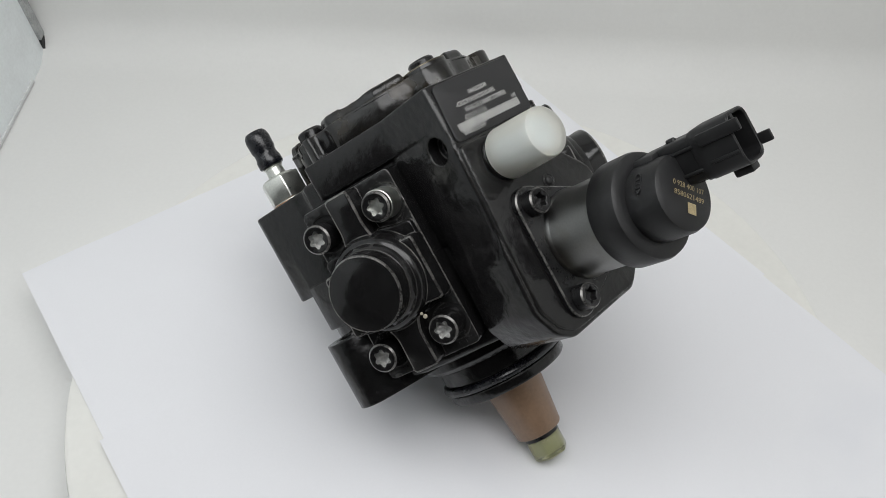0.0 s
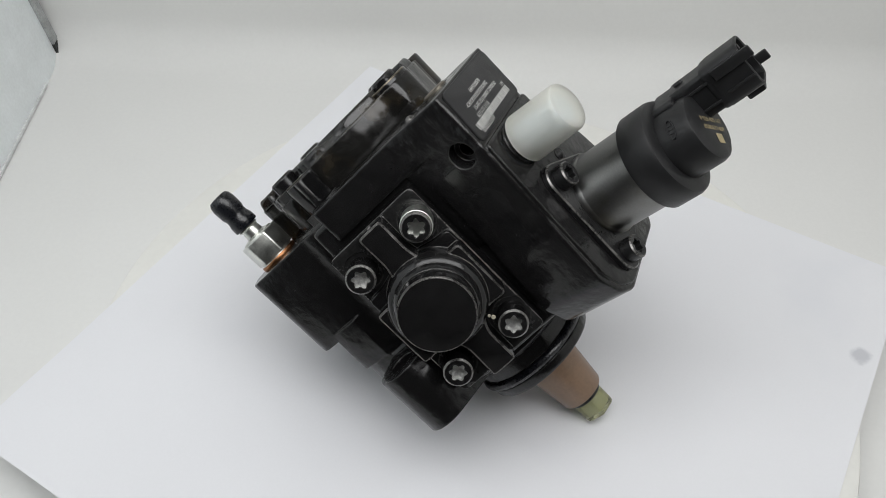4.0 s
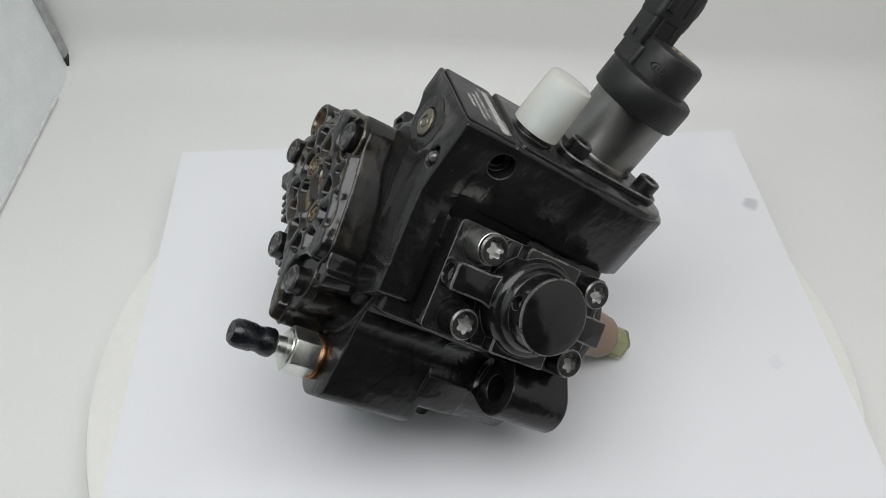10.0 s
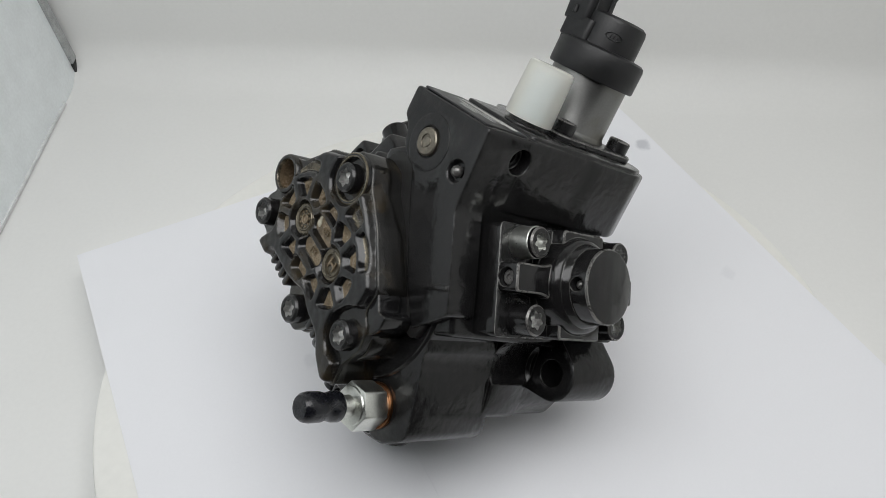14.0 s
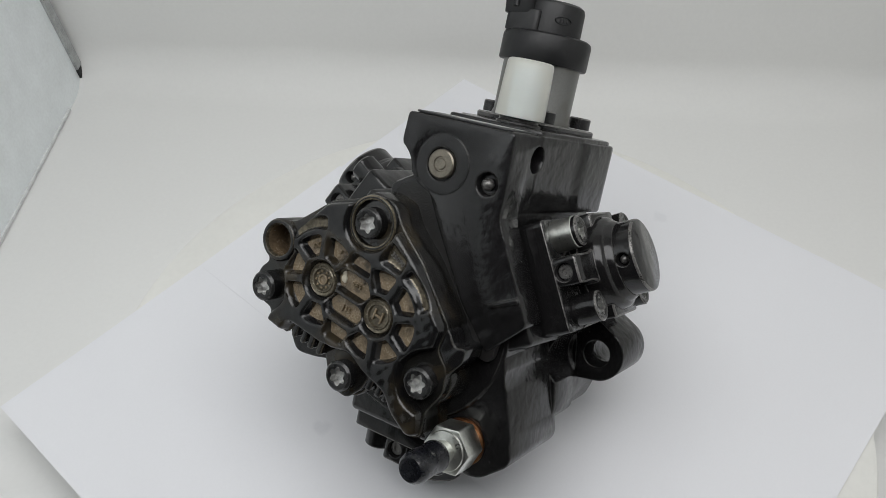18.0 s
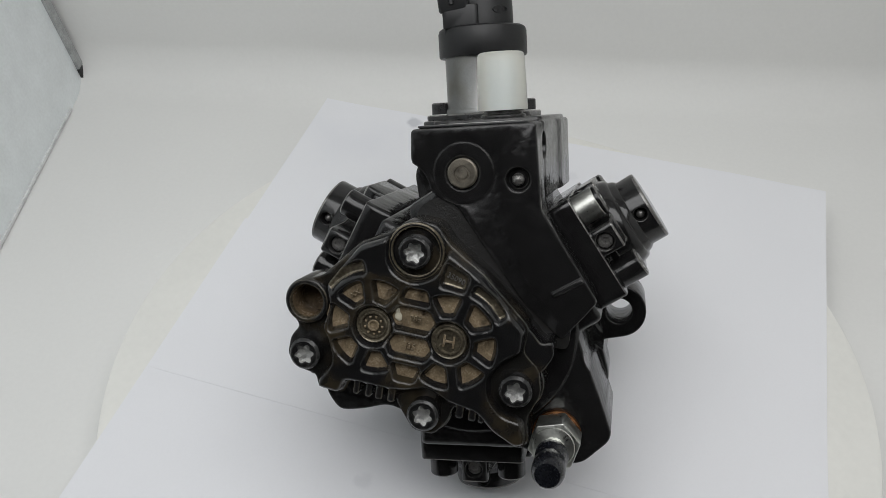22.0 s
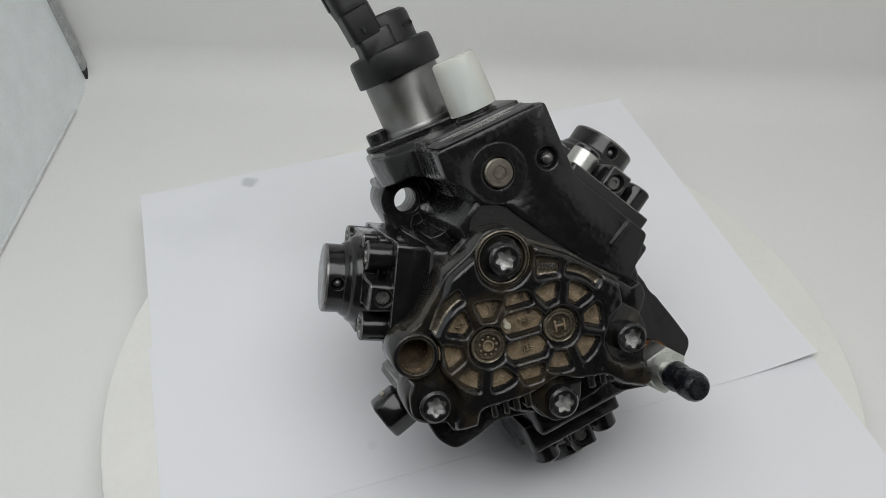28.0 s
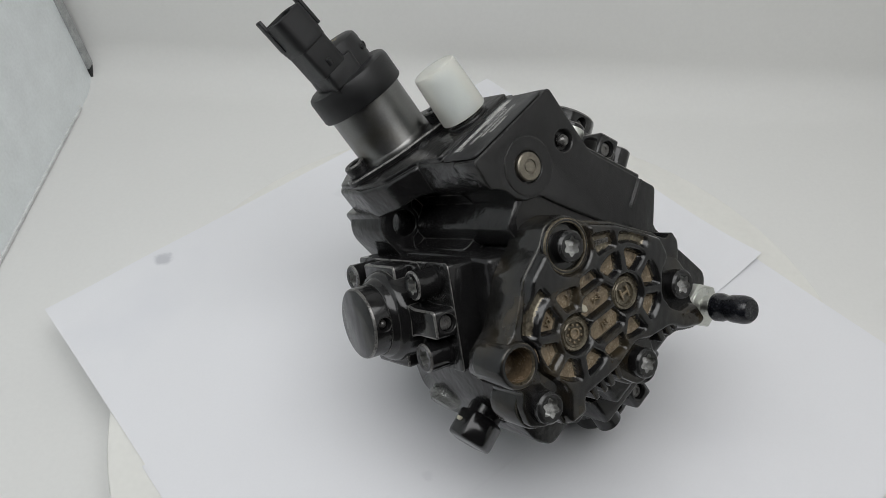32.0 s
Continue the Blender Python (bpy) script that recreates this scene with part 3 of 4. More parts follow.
def flange():
    for x, y in LUGS[:2] + [(44 * math.cos(radians(201)), 44 * math.sin(radians(201)))]:
        d = math.degrees(math.atan2(y, x))
        ux, uy = math.cos(radians(d)), math.sin(radians(d))
        outline = hull([(x, y, 10.4), (ux * 24 - uy * 8, uy * 24 + ux * 8, 10.5), (ux * 24 + uy * 8, uy * 24 - ux * 8, 10.5)], 32)
        hole = arc(x, y, 5.1, 0, 348.75, 32)
        bm = plate_with_holes(outline, [hole], -39, -13, bevel=1.0)
        part("mounting_lug", bm, [PAINT], pump, "black mounting lug with a through hole")


def valve_block():
    bits = []
    rear = rounded([(-26.0, 36), (-26.0, 68.4), (13.5, 68.4), (14.2, 57), (9.5, 46), (2, 39), (-6, 36)], 2.0)
    bits.append(moved(prism(rear, -46, 0, bevel=1.0, segs=2), side_frame(60)))
    face = rounded([(-25.8, 68.2), (14.8, 68.0), (15.4, 57.8), (10.8, 50.0), (6.7, 45.2), (0.6, 42.6), (-1.6, 38.5), (-7.0, 29.6), (-19.5, 10.5), (-31.5, -2.5), (-43.5, 10.3), (-26.6, 40.5)], 1.6)
    bits.append(moved(prism(face, -48, -35, bevel=1.0, segs=2), side_frame(60)))
    top = rounded([(-26.2, 29), (-27.4, -4), (-28.7, -9), (-29.8, -32), (-25.5, -41), (-19, -45), (8, -44), (8, 29)], 2.2)
    bits.append(moved(prism(top, 42, 68.6, bevel=1.1, segs=3), frame_at(60)))
    wing = rounded([(-10, -44.5), (16, -44), (25, -36), (27, -14), (24, 2), (14, 12), (-10, 12)], 2.5)
    bits.append(moved(prism(wing, 55.5, 68.4, bevel=1.4, segs=3), frame_at(60)))
    plate = rounded([(-25.2, 26.5), (-27, -4.5), (-28, -31), (-24, -39.5), (-18, -43.2), (15, -42.5), (23.5, -35), (25, -14), (22.5, 1), (12.5, 11), (12.5, 26.5)], 2.2)
    bits.append(moved(prism(plate, 67.0, 70.0, bevel=0.7, segs=2), frame_at(60)))
    def rear_at(a, c, b=48.0):
        return frame_at(60) @ at(a, b, c) @ Matrix.Rotation(-math.pi / 2, 4, "X")

    side = frame_at(60) @ at(-26.9, 28.8, 60.3) @ Matrix.Rotation(-math.pi / 2, 4, "Y")
    whole = united(*bits)
    ring = cut(lathe([(0, -0.16), (10.3, -0.16), (10.6, 0), (10.6, 3), (0, 3)], 48), lathe([(0, -3), (10.1, -3), (9.9, 0), (9.9, 4), (0, 4)], 48))
    whole = cut(whole, spot_face(0), moved(lathe([(0, -11), (2.3, -11), (2.6, -6), (4.4, -5.5), (4.6, -1), (5.4, 0.6), (5.4, 4), (0, 4)], 36), side),
                moved(lathe([(0, -2.5), (3.2, -2.5), (3.6, -0.6), (4.4, 0.3), (4.4, 3), (0, 3)], 32), rear_at(-19.5, 50.5)), moved(ring, rear_at(-2.0, 53.2)),
                moved(lathe([(0, -1.0), (5.6, -1.0), (5.6, 3), (0, 3)], 36), rear_at(-1.7, 53.2)))
    whole = united(whole, prism(rounded([(31.5, -2.8), (31.8, -4.2), (42.6, -5.0), (42.5, -3.4)], 0.5), 46, 48.9, bevel=0.5, segs=2))
    block = part("valve_block", whole, [PAINT], pump, "black cast block carrying the metering valve")
    # round boss and plugs in the rear face
    part("press_plug", lathe([(4.9, -1), (4.9, 0.5), (4.4, 0.9), (2.6, 0.9), (2.4, 0.5), (1.9, 0.5), (1.7, 0.8), (0, 0.8)], 36), [BRASS_PLUG], block, "dull metal press plug", m=rear_at(-1.7, 53.2))
    part("steel_ball", lathe([(0, -1)] + [(2.1 * math.cos(radians(k)), 0.0 + 2.1 * math.sin(radians(k))) for k in range(-25, 90, 14)] + [(0, 2.1)], 24), [WORN_GLINT], block, m=rear_at(-19.5, 50.5, 47.2))
    part("ball_plug", lathe([(2.6, -1), (2.6, 0.15), (2.2, 0.3), (1.9, 0.0), (1.5, 0.5), (0.8, 1.0), (0, 1.1)], 24), [CAST], block, m=frame_at(60) @ at(2.0, 3.2, 70.0))
    # name plate with its print
    plate = part("name_plate", moved(prism(rounded([(-24.2, 27.6), (13.0, 27.6), (13.0, 47.2), (-23.0, 47.2)], 2.4), 68.2, 68.9, bevel=0.25), frame_at(60)), [LABEL], block, "dark plate with pale printed lines and a barcode")

    def line(txt, b, size, squeeze, a):
        sheet_text("print", txt, size, frame_at(60) @ at(a, b, 68.93), PRINT, plate, depth=0.02, squeeze=squeeze)

    line("0445020070", 41.1, 2.2, 0.8, -5.6)
    line("-CR/CP1H3/R70/10-89S", 38.6, 2.2, 0.86, -8.2)
    line("15-05-25 J 00007 2799850", 36.2, 2.2, 0.84, -5.0)
    line("6271-71-1110", 33.9, 2.2, 0.82, -11.4)
    line("LW", 34.0, 1.9, 0.74, 7.6)
    line("07003355369", 29.5, 2.2, 0.84, -14.8)
    rng = random.Random(4)
    a = -20.8
    bars = bmesh.new()
    while a < 8.2:
        w = rng.choice((0.18, 0.3, 0.45))
        bmesh.ops.create_cube(bars, size=1, matrix=at(a + w / 2, 31.7, 68.93) @ Matrix.Diagonal((w, 2.6, 0.06, 1)))
        a += w + rng.choice((0.16, 0.25, 0.36))
    part("barcode", bars, [PRINT], plate, m=frame_at(60))
    return block


def cylinder_head():
    """A head plate in its own frame: a across, b along the shaft, c outwards; the bolts stand in corner pockets."""
    # bevels in slot 1 show rubbed metal and painted-in highlight lines
    base = prism(rounded([(-19, -33.2), (19, -33.2), (19, 33.2), (-19, 33.2)], 2.2), 39, 50.3, bevel=0.45, segs=2, worn=1)
    cross = rounded([(18.7, -13.4), (18.7, 9.8), (10.5, 10.0), (6.6, 14.0), (5.4, 20.0), (5.6, 33.0), (-4.2, 33.0), (-4.2, 20.0), (-5.8, 14.0), (-9.8, 10.0), (-18.7, 9.8),
                     (-18.7, -13.4), (-9.8, -13.0), (-5.8, -16.0), (-4.6, -20.0), (-5.0, -33.0), (5.0, -33.0), (5.0, -20.0), (6.6, -16.0), (10.5, -13.0)], 1.6, 3)
    top = prism(cross, 46, 58.4, bevel=0.7, segs=2, angle=50, worn=1)
    ledges = [prism(rounded([(sa * 18.4, sb * 8), (sa * 18.4, sb * 14.4), (sa * 12, sb * 15.0), (sa * 4, sb * 17), (sa * 4, sb * 8)], 1.6), 46, 53.0, bevel=1.2, segs=3) for sa in (-1, 1) for sb in (-1, 1)]
    collar = lathe([(0, 50), (17.4, 50), (17.0, 58.6), (16.4, 60.2), (15.8, 61.2), (14.7, 61.7), (14.1, 63.2), (13.3, 64.2), (0, 64.2)], 64)
    whole = united(base, top, collar, *ledges)
    bores = [lathe([(0, 49.9), (6.6, 49.9), (7.0, 50.6), (7.0, 70), (0, 70)], 40, sa * 12.8, sb * 23.1) for sa in (-1, 1) for sb in (-1, 1)]
    return cut(whole, *bores, moved(lathe([(0, -4), (2.7, -4), (3.0, -0.6), (3.6, 0.4), (3.6, 3), (0, 3)], 28), at(0.6, 33.2, 53.4) @ Matrix.Rotation(-math.pi / 2, 4, "X")))


def heads():
    first = None
    bolt_mesh = cap_mesh = screw_mesh = None
    for k, d in enumerate((0, 120, 240)):
        if first is None:
            ob = part("cylinder_head", cylinder_head(), [HEAD_PAINT, WORN_GLINT, POLISHED], pump, "black cylinder head plate with worn edges and painted edge glints")
            for p in ob.data.polygons:
                if p.normal.z > 0.9 and (abs(p.center.z - 0.0499) < 0.0002 or abs(p.center.z - 0.0503) < 0.0002 and abs(p.center.y) > 0.009):
                    p.material_index = 2
            first = ob
            m = Matrix.Identity(4)
            f = frame_at(0)
            f.translation = f.col[0].to_3d() * 0.5 * MM
            ob.matrix_basis = f
        else:
            ob = again(first, pump, frame_at(d) @ (at(-3.6, 0, 2.1) if k == 2 else at(-0.5, 0, 3.2)))
        for sa in (-1, 1):
            for sb in (-1, 1):
                spot = at(12.8 * sa, 23.1 * sb, 59.4) @ Matrix.Rotation(radians(17 * sa + 31 * sb + 40 * k), 4, "Z")
                if k == 0 and sa == 1 and sb == 1:
                    part("bolt_sleeve", lathe([(5.5, 49.3), (5.5, 57.4), (5.25, 57.6), (5.0, 57.6)], 40, 12.8, 23.1), [ZINC], ob, "bright plated bolt sleeve")
                if bolt_mesh is None:
                    bolt_mesh = part("bolt", torx_bolt(5.2, 10.0, 2.75, 0.0, 0.6), [HEAD_PAINT, SOCKET, WORN_GLINT], ob, "black bolt with a bright six-lobe socket")
                    s = spot.copy()
                    s.translation *= MM
                    bolt_mesh.matrix_basis = s
                else:
                    again(bolt_mesh, ob, spot)
        if k == 0:
            for fa, fb, fr in ((9.9, -16.3, 0.8), (9.2, -15.0, 0.55)):
                part("paint_fleck", lathe([(0, 59.8), (fr, 59.9), (fr * 0.8, 60.4), (0, 60.5)], 12, fa, fb), [GLUE], ob, "dab of pale dried paint")
        if cap_mesh is None:
            cap = lathe([(0, 60), (13.0, 60), (13.0, 70.0), (12.8, 70.7), (12.4, 70.9), (0, 70.9)], 64, mats=[0, 0, 1, 1, 0])
            cap = cut(cap, moved(lathe([(0, -5), (1.6, -5), (2.0, -1.8), (2.5, 0), (2.5, 2), (0, 2)], 24), at(0, 12.9, 66.6) @ Matrix.Rotation(-math.pi / 2, 4, "X")))
            cap_mesh = part("closing_plug", cap, [HEAD_PAINT, WORN_GLINT], ob, "round black closing plug with a flat face")
            hole_mesh = part("bore_ball", lathe([(0, -3), (1.7, -3), (1.5, -2.2), (0.9, -1.5), (0, -1.2)], 20), [WORN_GLINT], cap_mesh, m=at(0, 12.9, 66.6) @ Matrix.Rotation(-math.pi / 2, 4, "X"))
            screw_mesh = part("set_screw", lathe([(0, -3.9), (2.8, -3.9), (2.6, -2.2), (2.2, -1.9), (1.2, -1.9), (1.1, -2.6), (0, -2.6)], 28), [WORN_GLINT], ob, m=at(0.6, 33.2, 53.4) @ Matrix.Rotation(-math.pi / 2, 4, "X"))
        else:
            c = again(cap_mesh, ob, Matrix.Identity(4))
            again(hole_mesh, c, Matrix.Identity(4))
            again(screw_mesh, ob, Matrix.Identity(4))


U, V = Vector((0.743, -0.669)), Vector((0.669, 0.743))
COVER_M = Matrix(((U.x, V.x, 0, -11.3), (U.y, V.y, 0, 10.65), (0, 0, 1, 2.0), (0, 0, 0, 1)))
COVER_BOLTS = ((-2.2, 26.8), (36.3, -10.7), (8.3, -25.5), (-34.0, -13.9))


def sector(cx, mid, half, r0, r1):
    inner, outer = arc(cx, 0, r0, mid + half * 0.62, mid - half * 0.62, 4), arc(cx, 0, r1, mid - half, mid + half, 6)
    return rounded(inner + outer, 0.8, 2)


def polygon_depth(points, X, Y):
    """How far inside a polygon each place lies (negative outside)."""
    best = np.full(X.shape, 1e9)
    inside = np.zeros(X.shape, bool)
    for (x0, y0), (x1, y1) in zip(points, points[1:] + points[:1]):
        dx, dy = x1 - x0, y1 - y0
        k = np.clip(((X - x0) * dx + (Y - y0) * dy) / max(dx * dx + dy * dy, 1e-9), 0, 1)
        best = np.minimum(best, np.hypot(X - x0 - k * dx, Y - y0 - k * dy))
        if abs(dy) > 1e-9:
            inside ^= ((y0 > Y) != (y1 > Y)) & (X < x0 + (Y - y0) * dx / dy)
    return np.where(inside, best, -best)


def cast_relief(rim, cells, floors, area, step, foot, top):
    """A cast face: soft-edged ribs between sunk cells, each down to its own floor, falling off round its rim."""
    xs, ys = np.arange(area[0], area[1], step), np.arange(area[2], area[3], step)
    X, Y = np.meshgrid(xs, ys)
    D = polygon_depth(rim, X, Y)
    crown = foot + (top - foot) * np.sqrt(1 - (1 - np.clip(D / 1.7, 0, 1)) ** 2)
    crown += 0.07 * np.sin(1.3 * X + 0.6 * np.sin(0.9 * Y)) * np.sin(1.1 * Y + 0.8 * np.sin(0.7 * X)) * (D > 1.5)
    Z, sunk = crown.copy(), np.zeros(X.shape)
    for c, low in zip(cells, floors):
        g = np.clip((polygon_depth(c, X, Y) + 1.3) / 2.3, 0, 1)
        g = g * g * (3 - 2 * g)
        Z, sunk = np.minimum(Z, crown - (crown - low) * g), np.maximum(sunk, g)
    bm = bmesh.new()
    vs = {}
    for j, i in zip(*np.nonzero(D > -1.2)):
        vs[j, i] = bm.verts.new((xs[i], ys[j], Z[j, i]))
    for j, i in list(vs):
        if (j, i + 1) in vs and (j + 1, i) in vs and (j + 1, i + 1) in vs:
            bm.faces.new((vs[j, i], vs[j, i + 1], vs[j + 1, i + 1], vs[j + 1, i])).material_index = int(sunk[j, i] > 0.72)
    return bm


def pump_cover():
    outline = rounded([(37, 9.5), (20, 23.5), (8, 30.5), (3, 36), (-6, 36.5), (-11, 31.5), (-21, 26), (-32.5, 12.5), (-41, 9), (-44.5, 3), (-41.5, -3), (-38, -6),
                       (-41, -10), (-41.5, -17), (-36, -21), (-30.5, -21.5), (-29.5, -25.5), (-23, -26.5), (-19.5, -20.8), (-4, -20.8), (0, -27), (5, -33), (12, -33),
                       (16.5, -26.5), (17, -21.5), (25, -22), (31, -27), (39, -30.5), (43, -28.5), (41, -20), (44.2, -11), (42, -3), (36.5, 1)], 2.0, 3)
    body = part("pump_cover", cut(prism(outline, 41.0, 58.0, bevel=1.0, segs=2), lathe([(0, 47.5), (6.2, 47.5), (6.2, 70), (0, 70)], 36, -36.3, 3.2)), [COVER_SIDE], pump, "black ribbed cast cover with bare tan recesses", COVER_M)
    # ribbed face with its recesses
    notch = arc(-2.2, 26.8, 9.0, -25, -155, 9)
    rim = rounded([(36, 8.8), (20, 22.8), (8, 29.6)] + notch + [(-11, 30.5), (-21, 25.3), (-30.5, 10), (-28.2, 3.2), (-30, -4), (-26.5, -10), (-25.3, -15), (-29, -22), (-29, -25), (-21, -25.5), (-19.3, -20.4), (-4, -20.4),
                   (1, -19.5), (8.3, -17.2), (15, -20), (25, -21.5), (31, -26.5), (39, -30), (42.3, -28.3), (40.3, -20.5), (33, -19.3), (28.6, -15), (27.6, -9), (31, -3), (36.3, 1.2)], 1.6, 3)
    L_, R_ = -12.65, 12.65
    cells = [sector(L_, a, 17.0, 8.9, 14.8) for a in (80, 131, 180, 229, 281)] + [sector(R_, a, 17.0, 8.9, 14.8) for a in (100, 49, 0, -49, -101)]
    cells += [rounded(p, 0.8, 2) for p in ([(-4.6, 10.6), (4.6, 10.6), (3.2, 14.6), (-3.2, 14.6)], [(-5.8, 1.3), (5.8, 1.3), (7.6, 4.6), (5.0, 8.2), (-5.0, 8.2), (-7.6, 4.6)],
                                           [(-5.6, -7.6), (5.6, -7.6), (7.4, -4.4), (5.4, -1.2), (-5.4, -1.2), (-7.4, -4.4)], [(-3.0, -15.4), (3.0, -15.4), (4.6, -11.0), (-4.6, -11.0)],
                                           [(7.6, 18.0), (15.0, 17.2), (15.8, 22.0), (8.4, 24.8)])]
    cells.append(rounded(arc(L_, 0, 17.8, 152, 106, 7) + arc(L_, 0, 21.4, 107, 150, 7), 0.7, 2))
    cells.append(rounded(arc(R_, 0, 17.7, 74, 34, 7) + arc(R_, 0, 20.7, 36, 72, 7), 0.7, 2))
    cells += [arc(x, 0, 6.3, 0, 345, 24) for x in (L_, R_)]
    floors = [58.2] * len(cells)
    floors[14] = floors[15] = floors[16] = 59.1
    # second slot: lower cell walls with their lit golden sheen as colour
    part("rib_web", cast_relief(rim, cells, floors, (-45, 45, -33, 38), 0.4, 57.0, 61.5), [COVER_PAINT, OILED_SHEEN], body, "raised black rib web", COVER_M, smooth=80)
    part("recess_floor", prism(hull([(L_, 0, 16.4), (R_, 0, 16.4)], 36), 56.0, 58.75, bevel=0), [TAN], body, "bare tan casting between the ribs", COVER_M)
    for x in (L_, R_):
        part("centre_boss", lathe([(5.9, 57), (5.9, 60.2), (5.5, 60.6), (5.0, 60.3), (4.6, 60.3), (4.3, 60.6), (3.9, 60.6), (3.6, 59.7), (0, 59.7)], 36, x, 0), [OILED_SHEEN], body, "round boss with a cast ring", COVER_M @ at(0, 0, -0.8))
    # plain raised shapes on the bosses
    part("cast_mark", join(box(R_ - 1.9, R_ - 1.2, -2.0, 2.0, 60, 60.6, bevel=0.1), box(R_ + 1.2, R_ + 1.9, -2.0, 2.0, 60, 60.6, bevel=0.1), box(R_ - 1.2, R_ + 1.2, -0.4, 0.4, 60, 60.55, bevel=0.1)), [TAN], body, m=COVER_M @ at(0, 0, -0.8))
    part("cast_mark", join(lathe([(1.9, 60), (1.9, 60.6), (1.3, 60.6), (1.3, 60.1)], 20, L_, 0), *[box(L_ + 2.9 * math.cos(k * 0.698) - 0.35, L_ + 2.9 * math.cos(k * 0.698) + 0.35, 2.9 * math.sin(k * 0.698) - 0.35, 2.9 * math.sin(k * 0.698) + 0.35, 60, 60.5, bevel=0.1) for k in range(9)]), [TAN], body, m=COVER_M @ at(0, 0, -0.8))
    for txt, x, y, s, ang in (("35090", 11.8, 20.6, 2.5, -16), ("3", -9.8, 12.0, 2.4, -8), ("XX", -20.2, 9.2, 2.4, 38), ("985", 0.8, 5.0, 2.8, 0), ("J35", 0.4, -4.4, 2.8, 0)):
        sheet_text("cast_number", txt, s, COVER_M @ at(x, y, 58.95) @ Matrix.Rotation(radians(ang), 4, "Z"), TAN if txt != "35090" else WORN_GLINT, body, depth=0.7)
    part("paint_fleck", lathe([(0, 58.6), (1.3, 58.9), (1.0, 59.3), (0, 59.4)], 14, -5.0, 4.6), [GLUE], body, "dab of pale dried paint", COVER_M)
    part("paint_fleck", prism(rounded([(-6.6, 7.2), (-5.2, 7.6), (-3.6, 3.6), (-4.8, 3.0)], 0.6), 58.6, 59.2, bevel=0.25), [GLUE], body, "dab of pale dried paint", COVER_M)
    # bolts on their bosses
    bolt = None
    for k, (x, y) in enumerate(COVER_BOLTS):
        part("bolt_boss", lathe([(8.4, 41), (8.4, 53.6), (8.0, 54.4), (7.0, 54.6), (5, 54.6)], 40, x, y), [COVER_SIDE], body, m=COVER_M)
        m = COVER_M @ at(x, y, 62.6) @ Matrix.Rotation(radians(25 * k), 4, "Z")
        if bolt is None:
            bolt = part("bolt", torx_bolt(5.3, 7.2, 2.9, 6.7, 0.8), [PAINT, SOCKET, POLISHED], body, "black flange bolt with a bright six-lobe socket")
            s = m.copy()
            s.translation *= MM
            bolt.matrix_basis = s
        else:
            again(bolt, body, m)
    part("bolt_collar", plate_with_holes(arc(-2.2, 26.8, 9.3, 0, 351, 40), [arc(-2.2, 26.8, 7.6, 0, 351, 40)], 52, 59.8, bevel=0.6, worn=1), [COVER_PAINT, OILED_SHEEN], body, m=COVER_M)
    # ear beside the bolt, with its slot
    ear = rounded([(29.5, 2.0), (33.5, 10.2), (37.5, 8.4), (41.2, 4.8), (44.7, 6.2), (45.8, 1.6), (43.6, -3.3), (41.0, -6.2), (38.8, -3.5), (37.9, 0.4), (34.0, -1.0), (31.0, -1.2)], 1.2, 3)
    part("ear", prism(ear, 44, 57.4, bevel=1.0, segs=3), [COVER_PAINT], body, m=COVER_M)
    # side bore and the short fins under the ribs
    x, y = -36.3, 3.2
    part("side_tube", lathe([(5.4, 46), (5.4, 58.6), (5.9, 59.6), (7.2, 59.6), (7.7, 58.8), (7.7, 44)], 40, x, y, mats=[2, 1, 0, 0, 0]), [COVER_PAINT, OILED_SHEEN, TUBE], body, m=COVER_M)
    part("tube_floor", lathe([(5.5, 47), (5.5, 48.5), (0, 48.5)], 30, x, y), [TUBE], body, m=COVER_M)
    for fx, fw in ((-15.2, 1.0), (-11.0, 1.0), (-7.4, 1.2), (-3.2, 1.2), (19.8, 1.3), (24.0, 1.2), (27.0, 0.9)):
        part("fin", prism(rounded([(fx - fw, -17), (fx - fw, -24.0), (fx + fw, -24.0), (fx + fw, -17)], 0.9, 3), 46, 60.9, bevel=0.5), [COVER_PAINT], body, m=COVER_M)
    return body


